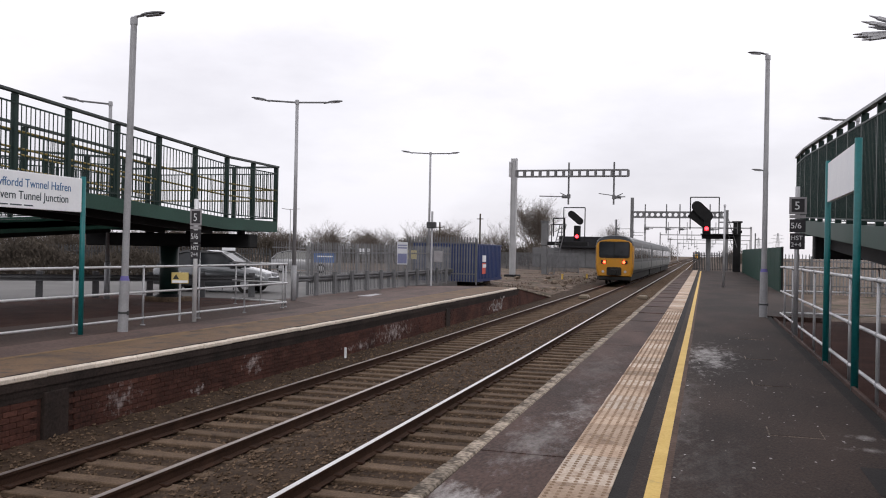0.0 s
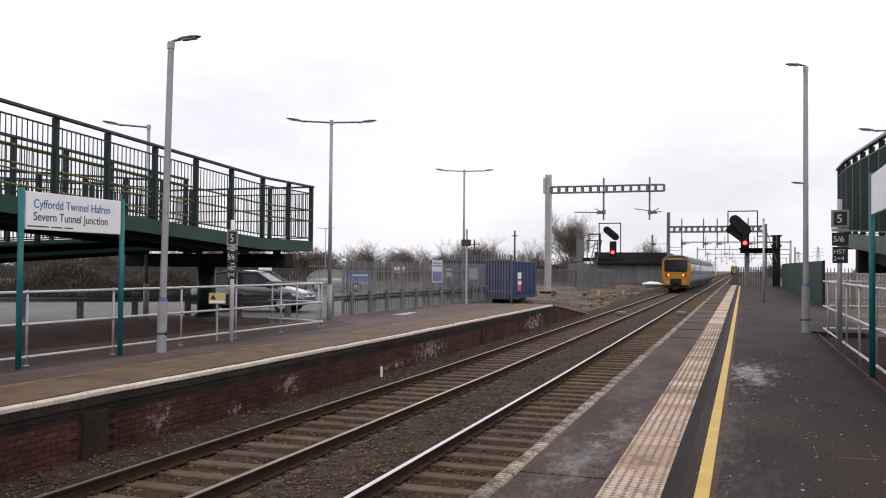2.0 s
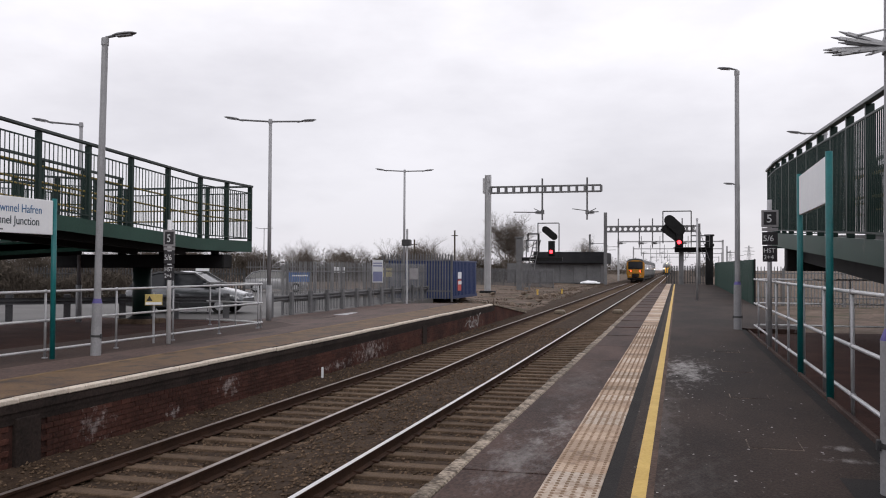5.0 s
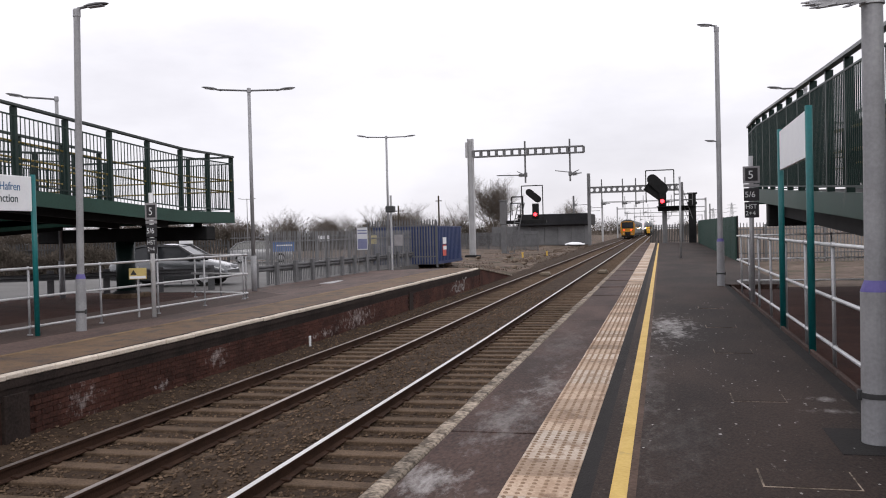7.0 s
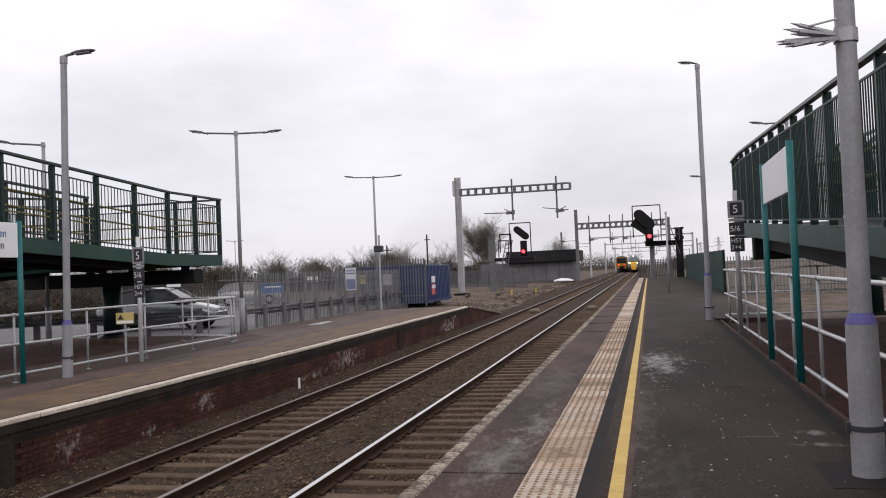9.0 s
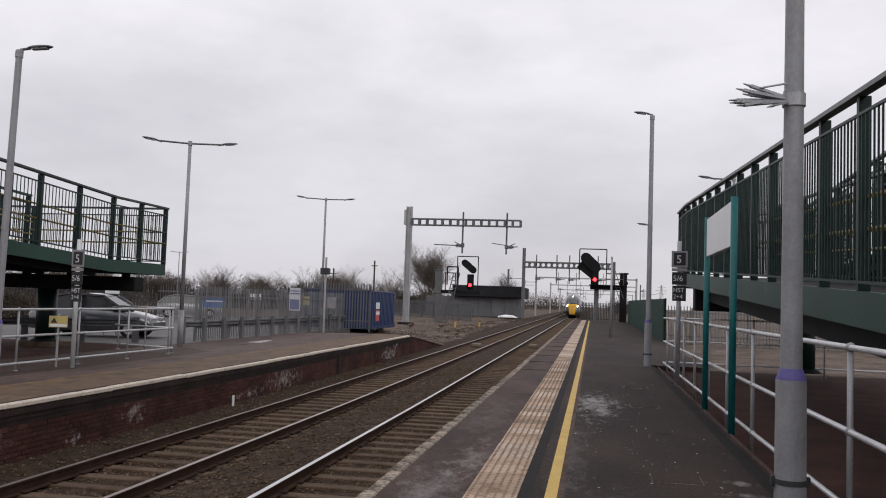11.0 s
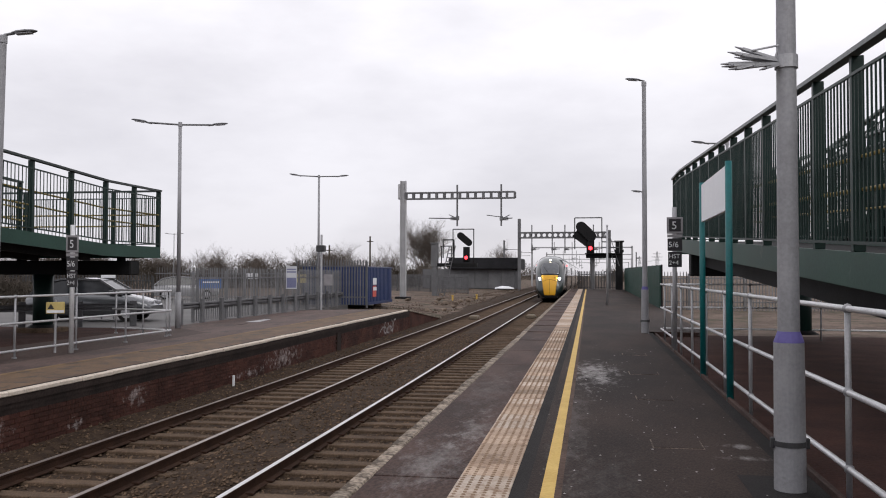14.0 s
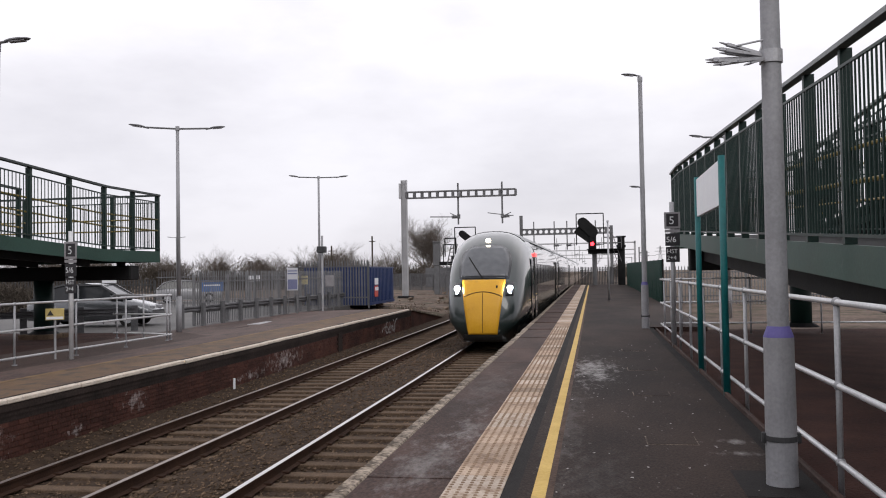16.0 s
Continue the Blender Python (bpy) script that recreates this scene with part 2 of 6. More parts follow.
TEAL = mat("teal_paint", (0.004, 0.105, 0.11), (0.008, 0.15, 0.155), 0.4, s1=3, s2=30, bump=0.04)
WHITE = mat("white_sign_face", (0.76, 0.77, 0.80), (0.83, 0.84, 0.86), 0.5, s1=2, s2=20, bump=0.02)
SIGN_TEXT = mat("grey_blue_lettering", (0.055, 0.14, 0.28), (0.075, 0.17, 0.33), 0.6, s1=3, s2=20, bump=0)
SIGN_TEXT_DARK = mat("dark_lettering", (0.035, 0.05, 0.06), (0.05, 0.07, 0.08), 0.6, s1=3, s2=20, bump=0)
PLATE = mat("dark_marker_plate", (0.013, 0.012, 0.015), (0.024, 0.022, 0.026), 0.5, s1=4, s2=30, bump=0.03)
PLATE_GREY = mat("grey_marker_plate", (0.20, 0.19, 0.20), (0.28, 0.27, 0.28), 0.5, s1=4, s2=30, bump=0.03)
PLATE_INK = mat("white_lettering", (0.58, 0.58, 0.6), (0.66, 0.66, 0.68), 0.5, s1=4, s2=30, bump=0)


# ---- building helpers ----
def box(bm, x0, y0, z0, x1, y1, z1, bev=0.0):
    r = bmesh.ops.create_cube(bm, size=1.0)
    for v in r["verts"]:
        v.co = Vector(((x0 + x1) / 2 + v.co.x * (x1 - x0), (y0 + y1) / 2 + v.co.y * (y1 - y0), (z0 + z1) / 2 + v.co.z * (z1 - z0)))
    if bev:
        es = list({e for v in r["verts"] for e in v.link_edges})
        bmesh.ops.bevel(bm, geom=es, offset=bev, segments=1, affect="EDGES")
    return bm


def tube(bm, a, b, r, r2=None, seg=10, caps=True):
    a, b = Vector(a), Vector(b)
    d = b - a
    m = Matrix.Translation((a + b) / 2) @ d.to_track_quat("Z", "Y").to_matrix().to_4x4()
    bmesh.ops.create_cone(bm, cap_ends=caps, segments=seg, radius1=r, radius2=r if r2 is None else r2, depth=d.length, matrix=m)
    return bm


def beam(bm, a, b, w, h):
    """A straight bar of width w (level) and height h from a to b."""
    a, b = Vector(a), Vector(b)
    d = (b - a).normalized()
    side = d.cross(Vector((0, 0, 1)))
    side = side.normalized() if side.length > 1e-4 else Vector((1, 0, 0))
    up = side.cross(d)
    vs = [bm.verts.new(p + side * (sx * w / 2) + up * (sz * h / 2)) for p in (a, b) for sx, sz in ((-1, -1), (1, -1), (1, 1), (-1, 1))]
    for q in ((3, 2, 1, 0), (4, 5, 6, 7), (0, 1, 5, 4), (1, 2, 6, 5), (2, 3, 7, 6), (3, 0, 4, 7)):
        bm.faces.new([vs[i] for i in q])
    return bm


def prism(bm, pts, z0, z1):
    """A level outline pulled up from z0 to z1."""
    lo = [bm.verts.new((x, y, z0)) for x, y in pts]
    hi = [bm.verts.new((x, y, z1)) for x, y in pts]
    bm.faces.new(lo[::-1])
    bm.faces.new(hi)
    for i in range(len(pts)):
        j = (i + 1) % len(pts)
        bm.faces.new((lo[i], lo[j], hi[j], hi[i]))
    bmesh.ops.recalc_face_normals(bm, faces=bm.faces)
    return bm


def mesh_of(name, bm, material, smooth=False):
    me = bpy.data.meshes.new(name)
    bm.to_mesh(me)
    bm.free()
    me.materials.append(material)
    if smooth:
        for p in me.polygons:
            p.use_smooth = len(p.vertices) <= 4
    return me


def part(name, bm, material, parent=None, label="", smooth=False, m=None):
    ob = new(name, bm if isinstance(bm, bpy.types.Mesh) else mesh_of(name, bm, material, smooth))
    if parent is not None:
        ob.parent = parent
    if m is not None:
        ob.matrix_basis = m
    if label:
        ob["label"] = label
    return ob


def thing(name, m, label, category, group="", kind=""):
    ob = new(name)
    ob.empty_display_size = 0.2
    ob.matrix_basis = m
    return tagged(ob, label, category, group, kind)


def structure(name, bm, material, label, category, smooth=False):
    return tagged(part(name, bm, material, smooth=smooth), label, category, kind="structure")


def lettering(name, text, size, material, parent, m, depth=0.003, width=0.0):
    """Raised lettering in the built-in font; width: stretched to so many metres."""
    cu = bpy.data.curves.new(name, "FONT")
    cu.body, cu.size, cu.extrude, cu.align_x = text, size, depth, "LEFT"
    tmp = new("tmp", cu)
    bpy.context.view_layer.update()
    me = bpy.data.meshes.new_from_object(tmp.evaluated_get(bpy.context.evaluated_depsgraph_get()))
    bpy.data.objects.remove(tmp)
    if width:
        k = width / max(v.co.x for v in me.vertices)
        for v in me.vertices:
            v.co.x *= k
    me.materials.clear()
    me.materials.append(material)
    ob = part(name, me, material, parent, m=m)
    return ob


B = bmesh.new

# ---- plan: y runs along the track, x to the right, the platforms' surface is z = 0 ----
RAIL_Z = -0.85
NEAR_EDGE, LEFT_EDGE = -1.90, -7.95
NEAR_RAILS, LEFT_RAILS = (-4.09, -2.59), (-7.20, -5.70)
LEFT_END, NEAR_END = 38.4, 88.0


def lift(y):
    """The line's gentle climb away from the station."""
    return 0.0041 * min(max(y - 20, 0), 180) + 0.001 * min(max(y - 200, 0), 700)


def follow_climb(objects):
    """Lay level-built pieces on the climb: long meshes are cut where the gradient changes, short ones are raised whole."""
    for ob in objects:
        if ob.type != "MESH":
            continue
        ys = [v.co.y for v in ob.data.vertices]
        if max(ys) - min(ys) < 6:
            y = (max(ys) + min(ys)) / 2 + ob.matrix_basis.translation.y
            ob.matrix_basis = Matrix.Translation((0, 0, lift(y))) @ ob.matrix_basis
            continue
        bm = bmesh.new()
        bm.from_mesh(ob.data)
        if len(bm.verts) < 3000:
            for y in (20, 200):
                bmesh.ops.bisect_plane(bm, geom=bm.verts[:] + bm.edges[:] + bm.faces[:], plane_co=(0, y, 0), plane_no=(0, 1, 0))
        for v in bm.verts:
            v.co.z += lift(v.co.y) * min(max((v.co.x + 12.5) / 2.5, 0), 1)
        bm.to_mesh(ob.data)
        bm.free()


def ground_height(x, y):
    if -8.6 < x < -1.6:
        return -1.25
    if x >= -1.6:
        if y < NEAR_END + 4:
            return -0.30 if x < 1.9 else -0.16
        return -0.6 if x < 6 else -0.2
    if y < LEFT_END:
        return -0.30 if x > -12.9 else -0.06
    near = -0.80 if y > 47 else -1.0
    k = min(max((-x - 9.0) / 7.0, 0), 1)
    return near * (1 - k) + (-0.06 if y < 60 else -0.45) * k


def build_ground():
    xs = [-1500, -700, -350, -180, -120, -80, -60, -45, -36, -30, -25, -21, -18, -16, -14.5, -13.2, -12.8, -11.8, -10.8, -9.8, -9.0, -8.62,
          -8.58, -6, -4, -1.62, -1.58, 0, 1.88, 1.92, 2.6, 3.4, 4.2, 5, 6, 7, 8, 10, 13, 18, 26, 40, 70, 120, 250, 600, 1500]
    ys = [-1500, -400, -100, -40, -15, -5] + [i * 2.0 for i in range(0, 50)] + [105, 115, 130, 150, 180, 220, 300, 450, 700, 1200, 2500]
    vs, fs = [], []
    for y in ys:
        for x in xs:
            z = ground_height(x, y)
            if abs(x) < 60 and 0 < y < 200:
                z += 0.07 * noise.noise((x * 0.45, y * 0.45, 3)) * (1 if y > LEFT_END else 0.3)
            vs.append((x, y, z))
    w = len(xs)
    for j in range(len(ys) - 1):
        for i in range(w - 1):
            fs.append((j * w + i, j * w + i + 1, (j + 1) * w + i + 1, (j + 1) * w + i))
    me = bpy.data.meshes.new("ground")
    me.from_pydata(vs, [], fs)
    me.materials.append(DIRT)
    for p in me.polygons:
        p.use_smooth = True
    return tagged(new("ground", me), "bare brown earth and gravel beside the railway", "ground", kind="structure")


build_ground()


def build_ballast():
    # bed between and beside the tracks, raised against the left platform wall
    prof = [(-12.5, -1.1), (-10.6, -1.02), (-9.3, -0.98), (-8.5, -0.94), (-8.0, -0.84), (-7.75, -0.90), (-7.45, -0.99), (-7.2, -1.05), (-6.45, -1.05), (-5.7, -1.05), (-5.4, -1.0),
            (-4.9, -0.98), (-4.4, -1.0), (-4.09, -1.05), (-3.3, -1.05), (-2.59, -1.05), (-2.3, -1.03), (-1.8, -1.03), (-1.2, -1.15)]
    ys = [-8 + 0.35 * i for i in range(170)] + [52 + 1.5 * i for i in range(40)] + [115 + 8 * i for i in range(40)] + [460, 600, 900]
    vs, fs = [], []
    for y in ys:
        for x, z in prof:
            if x < -8.2 and y < LEFT_END + 6:
                z = -1.2
            vs.append((x, y, z + 0.035 * noise.noise((x * 2.2, y * 2.2, 0))))
    w = len(prof)
    for j in range(len(ys) - 1):
        for i in range(w - 1):
            fs.append((j * w + i, j * w + i + 1, (j + 1) * w + i + 1, (j + 1) * w + i))
    me = bpy.data.meshes.new("ballast")
    me.from_pydata(vs, [], fs)
    me.materials.append(BALLAST)
    tagged(new("ballast", me), "brown stone ballast bed under the tracks", "ballast", kind="structure")
    # loose stones on top
    rng = np.random.default_rng(4)
    px, pz = [p[0] for p in prof], [p[1] for p in prof]
    base = np.array([(1, 0, 0), (-1, 0, 0), (0, 1, 0), (0, -1, 0), (0, 0, 1), (0, 0, -1)], float)
    tri = np.array([(0, 2, 4), (2, 1, 4), (1, 3, 4), (3, 0, 4), (2, 0, 5), (1, 2, 5), (3, 1, 5), (0, 3, 5)])
    n = 26000
    y = 3.5 + 34 * rng.random(n) ** 1.6
    x = rng.uniform(-8.0, -2.0, n)
    r = rng.uniform(0.014, 0.034, n)
    z = np.interp(x, px, pz) + r * 0.3
    v = base[None] * r[:, None, None] * rng.uniform(0.6, 1.3, (n, 6, 3))
    a = rng.uniform(0, 6.28, n)
    vx = v[:, :, 0] * np.cos(a)[:, None] - v[:, :, 1] * np.sin(a)[:, None] + v[:, :, 2] * 0.5
    vy = v[:, :, 0] * np.sin(a)[:, None] + v[:, :, 1] * np.cos(a)[:, None]
    pts = np.stack([vx + x[:, None], vy + y[:, None], v[:, :, 2] * 0.8 + z[:, None]], 2).reshape(-1, 3)
    faces = (tri[None] + (np.arange(n) * 6)[:, None, None]).reshape(-1, 3)
    me = bpy.data.meshes.new("ballast_stones")
    me.from_pydata(pts.tolist(), [], faces.tolist())
    me.materials.append(STONES)
    tagged(new("ballast_stones", me), "loose brown and grey ballast stones between the rails", "ballast", kind="stuff")


build_ballast()


def rail_section(x, y0, y1, bm):
    pts = [(-0.07, -0.16), (0.07, -0.16), (0.07, -0.148), (0.012, -0.13), (0.012, -0.04), (0.036, -0.03), (0.036, -0.004),
           (-0.036, -0.004), (-0.036, -0.03), (-0.012, -0.04), (-0.012, -0.13), (-0.07, -0.148)]
    a = [bm.verts.new((x + p, y0, RAIL_Z + q)) for p, q in pts]
    b = [bm.verts.new((x + p, y1, RAIL_Z + q)) for p, q in pts]
    for i in range(len(pts)):
        j = (i + 1) % len(pts)
        bm.faces.new((a[i], b[i], b[j], a[j]))
    return bm


def build_track(name, rails, heads, label, first):
    track = thing(name, pose(0, 0, 0), label, "railway track", kind="structure")
    for x, head in zip(rails, heads):
        rail = part("rail", rail_section(x, -8, 900, B()), RAIL_RUST, track)
        part("rail_head", box(B(), x - 0.034, -8, RAIL_Z - 0.004, x + 0.034, 900, RAIL_Z), head, rail)
    mid = sum(rails) / 2
    me = mesh_of("sleeper", box(B(), -1.25, -0.115, -0.12, 1.25, 0.115, 0.0, 0.012), SLEEPER)
    rng = random.Random(len(name))
    for i in range(164):
        part("sleeper", me, SLEEPER, track, m=pose(mid + rng.uniform(-.02, .02), first + 0.65 * i, -1.008 + rng.uniform(-.006, .004), 0, 0, rng.uniform(-.6, .6)))
    bm = B()
    for i in range(164, 434):
        box(bm, mid - 1.25, first + 0.65 * i - 0.11, -1.12, mid + 1.25, first + 0.65 * i + 0.11, -1.008)
    tagged(part("far_sleepers", bm, SLEEPER, track), kind="stuff")
    clip = mesh_of("rail_clip", box(B(), -0.12, -0.05, 0, 0.12, 0.05, 0.035, 0.008), RAIL_RUST)
    for x in rails:
        for i in range(14, 54):
            part("rail_clip", clip, RAIL_RUST, track, m=pose(x, first + 0.65 * i, -1.008))


build_track("track_near", NEAR_RAILS, (RAIL_TOP, RAIL_TOP), "running track with polished rails on concrete sleepers", -6.9)
build_track("track_left", LEFT_RAILS, (RAIL_TOP_DULL, RAIL_TOP_DULL), "track with duller brown rails on stained sleepers", -6.65)


# ---- platforms ----
BLISTER = mat("brown_blister", (0.20, 0.135, 0.09), (0.34, 0.245, 0.175), 0.85, s1=5, s2=40, bump=0.1, rand=0.2)


def build_near_platform():
    p = thing("platform_near", pose(0, 0, 0), "tarmac platform with stone edge and tactile strip", "platform", kind="structure")
    part("platform_wall", box(B(), NEAR_EDGE + 0.12, -8, -1.2, NEAR_EDGE + 0.4, NEAR_END, -0.13), CORBEL, p)
    part("platform_core", prism(B(), [(-1.5, -8), (1.72, -8), (1.72, 25.6), (3.25, 25.6), (3.25, NEAR_END), (-1.5, NEAR_END)], -0.9, -0.02), DARK_ASPHALT, p)
    part("surface", prism(B(), [(-0.26, -8), (1.62, -8), (1.62, 25.6), (3.25, 25.6), (3.25, NEAR_END), (-0.26, NEAR_END)], -0.1, 0.0), ASPHALT, p)
    part("surface_strip", box(B(), -0.592, -8, -0.1, -0.475, NEAR_END, -0.006), DARK_ASPHALT, p, "dark trench infill strip")
    part("surface_margin", box(B(), -0.475, -8, -0.1, -0.36, NEAR_END, -0.001), ASPHALT, p)
    part("patch", box(B(), 1.2, 6.65, -0.05, 1.62, 7.5, 0.004), DARK_ASPHALT, p, "dark tarmac patch at the lamp post")
    part("yellow_line", box(B(), -0.362, -8, -0.1, -0.258, 84, 0.004), YELLOW_LINE, p, "yellow safety line")
    part("line_margin", box(B(), -0.257, -8, -0.1, -0.205, 84, 0.0025), mat("worn_line_margin", (0.045, 0.027, 0.02), (0.12, 0.078, 0.06), 0.8, s1=2, s2=30, bump=0.3, world_space=True), p, "brown worn strip beside the line")
    part("end_slope", wedge(NEAR_EDGE + 0.02, 3.25, NEAR_END, NEAR_END + 9, -0.75), ASPHALT, p)
    # coping stones and slabs behind them
    rng = random.Random(2)
    cop = mesh_of("coping_stone", box(B(), 0, -0.445, -0.13, 0.145, 0.445, 0.0, 0.016), OLD_STONE)
    slab = mesh_of("edge_slab", box(B(), 0, -1.497, -0.08, 0.715, 1.497, 0.0, 0.003), EDGE_SLAB)
    for i in range(106):
        part("coping_stone", cop, OLD_STONE, p, m=pose(NEAR_EDGE + rng.uniform(-.012, .012), -7.5 + 0.9 * i, rng.uniform(-.004, .004), 0, 0, rng.uniform(-.3, .3)))
    for i in range(32):
        part("edge_slab", slab, EDGE_SLAB, p, m=pose(NEAR_EDGE + 0.15, -6.5 + 3.0 * i, rng.uniform(-.006, 0)))
    bm = box(B(), -0.223, -0.223, -0.06, 0.223, 0.223, 0, 0.003)
    for i in range(6):
        for j in range(6):
            tube(bm, (-0.187 + 0.075 * i, -0.187 + 0.075 * j, -0.001), (-0.187 + 0.075 * i, -0.187 + 0.075 * j, 0.007), 0.019, 0.012, 6)
    tile = mesh_of("tactile_tile", bm, TACTILE)
    tile.materials.append(BLISTER)
    # raised dots are browner than the tile around them
    for f in tile.polygons:
        if f.center.z > 0.0005:
            f.material_index = 1
    plain = mesh_of("tactile_tile_far", box(B(), -0.223, -0.223, -0.06, 0.223, 0.223, 0.004, 0.003), TACTILE)
    pale = [me_.copy() for me_ in (tile, plain)]
    for me_ in pale:
        me_.materials[0] = TACTILE_PALE
    for i in range(220):
        y = -6.6 + 0.45 * i
        if y < NEAR_END - 1:
            worn = rng.random() < 0.22 + 0.5 * (math.sin(i * 0.9) > 0.55)
            part("tactile_tile", (pale if worn else (tile, plain))[0 if y < 26 else 1], TACTILE, p, m=pose(-0.815, y, rng.uniform(-.003, .003), 0, 0, rng.choice((0, 90, 180))))
    # shallow covers set in the tarmac
    for x, y, w in ((0.86, 5.97, 0.56), (0.84, 8.75, 0.46), (0.86, 12.0, 0.46), (0.9, 15.0, 0.46), (0.92, 18.5, 0.46)):
        frame_ = box(B(), x - w / 2 - 0.012, y - 0.212, -0.02, x + w / 2 + 0.012, y + 0.212, 0.003)
        part("duct_cover", box(B(), x - w / 2, y - 0.2, -0.02, x + w / 2, y + 0.2, 0.006), ASPHALT, part("cover_frame", frame_, OLD_STONE, p))


def wedge(x0, x1, y0, y1, z1):
    """A slope from z = 0 at y0 down to z1 at y1."""
    bm = B()
    v = [bm.verts.new(c) for c in ((x0, y0, 0), (x1, y0, 0), (x1, y1, z1), (x0, y1, z1), (x0, y0, -1.2), (x1, y0, -1.2), (x1, y1, -1.2), (x0, y1, -1.2))]
    for f in ((0, 1, 2, 3), (4, 7, 6, 5), (0, 3, 7, 4), (1, 5, 6, 2), (0, 4, 5, 1), (3, 2, 6, 7)):
        bm.faces.new([v[i] for i in f])
    bmesh.ops.recalc_face_normals(bm, faces=bm.faces)
    return bm


def build_left_platform():
    p = thing("platform_left", pose(0, 0, 0), "old brick-faced platform with a whitewashed edge", "platform", kind="structure")
    part("platform_core", box(B(), -13.0, -8, -0.9, -8.2, LEFT_END, -0.02), ASPHALT, p)
    part("surface", box(B(), -10.55, -8, -0.3, -9.52, LEFT_END, 0.0), LEFT_ASPHALT, p)
    part("surface_back", prism(B(), [(-13.0, -8), (-10.552, -8), (-10.552, 23.0), (-13.0, 25.5)], -0.3, -0.001), BACK_ASPHALT, p, "dark tarmac along the platform back")
    part("surface_far", prism(B(), [(-10.552, 23.003), (-10.552, LEFT_END), (-13.0, LEFT_END), (-13.0, 25.503)], -0.3, 0.0), LEFT_ASPHALT, p)
    part("old_yellow_line", box(B(), -9.52, -8, -0.1, -9.40, LEFT_END, 0.004), OCHRE_LINE, p, "worn ochre line")
    part("faded_band", box(B(), -9.40, -8, -0.1, -8.175, LEFT_END, 0.001), OLD_YELLOW, p, "brown and ochre worn band")
    part("end_slope", wedge(-13.0, -8.02, LEFT_END, LEFT_END + 8.5, -0.8), LEFT_ASPHALT, p)
    part("wall_core", box(B(), -8.32, -8, -1.3, -8.02, LEFT_END, -0.02), MORTAR, p)
    part("end_wall", wedge(-8.05, -7.99, LEFT_END, LEFT_END + 8.5, -0.8), BRICK_FAR, p)
    part("slope_coping", beam(B(), (-8.05, LEFT_END, -0.03), (-8.05, LEFT_END + 8.5, -0.83), 0.22, 0.08), OLD_STONE, p)
    rng = random.Random(5)
    cop = mesh_of("coping_stone", box(B(), 0.075, -0.447, -0.062, 0.212, 0.447, 0.005, 0.012), WHITE_EDGE)
    for i in range(52):
        y = -7.5 + 0.9 * i
        if y < LEFT_END - 0.4:
            part("coping_stone", cop, WHITE_EDGE, p, m=pose(-8.165 + rng.uniform(-.01, .01), y, rng.uniform(-.004, .004), 0, 0, rng.uniform(-.4, .4)))
    part("edge_course", box(box(B(), -8.17, -8, -0.085, -7.968, LEFT_END, -0.063), -8.17, -8, -0.06, -8.105, LEFT_END, 0.0), CORBEL, p)
    for k, (x, z0, z1) in enumerate(((-7.965, -0.168, -0.086), (-7.985, -0.246, -0.168), (-7.995, -0.322, -0.246))):
        part("corbel_course", box(B(), -8.3, -8, z0, x, LEFT_END, z1), CORBEL, p, "sooty oversailing brick course")
    part("stone_pier", box(B(), -8.1, 9.1, -1.2, -7.965, 9.55, -0.25, 0.01), CORBEL, p)
    part("stone_pier", box(B(), -8.1, 27.0, -1.2, -7.965, 27.45, -0.25, 0.01), CORBEL, p)
    return p


build_near_platform()


def grit():
    """Pale chips and droppings scattered over the tarmac."""
    rng = np.random.default_rng(17)
    n = 150
    x, y = rng.uniform(-0.2, 1.55, n), 4.5 + 18 * rng.random(n)
    r = rng.uniform(0.004, 0.016, n)
    vs, fs = [], []
    for a, b, c in zip(x, y, r):
        o = len(vs)
        turn = rng.uniform(0, 6.28)
        for k in range(5):
            q = c * rng.uniform(0.7, 1.2)
            vs.append((a + q * math.cos(turn + k * 1.257), b + 1.6 * q * math.sin(turn + k * 1.257), 0.001))
        vs.append((a, b, 0.001 + 0.35 * c))
        fs += [(o + k, o + (k + 1) % 5, o + 5) for k in range(5)]
    me = bpy.data.meshes.new("grit")
    me.from_pydata(vs, [], fs)
    me.materials.append(mat("pale_grit", (0.22, 0.205, 0.195), (0.5, 0.48, 0.46), 0.9, s1=3, s2=20, bump=0, rand=0.3, island=True))
    tagged(new("grit", me), "pale grit and chips scattered over the tarmac", "grit", kind="stuff")


grit()
LEFT_PLATFORM = build_left_platform()


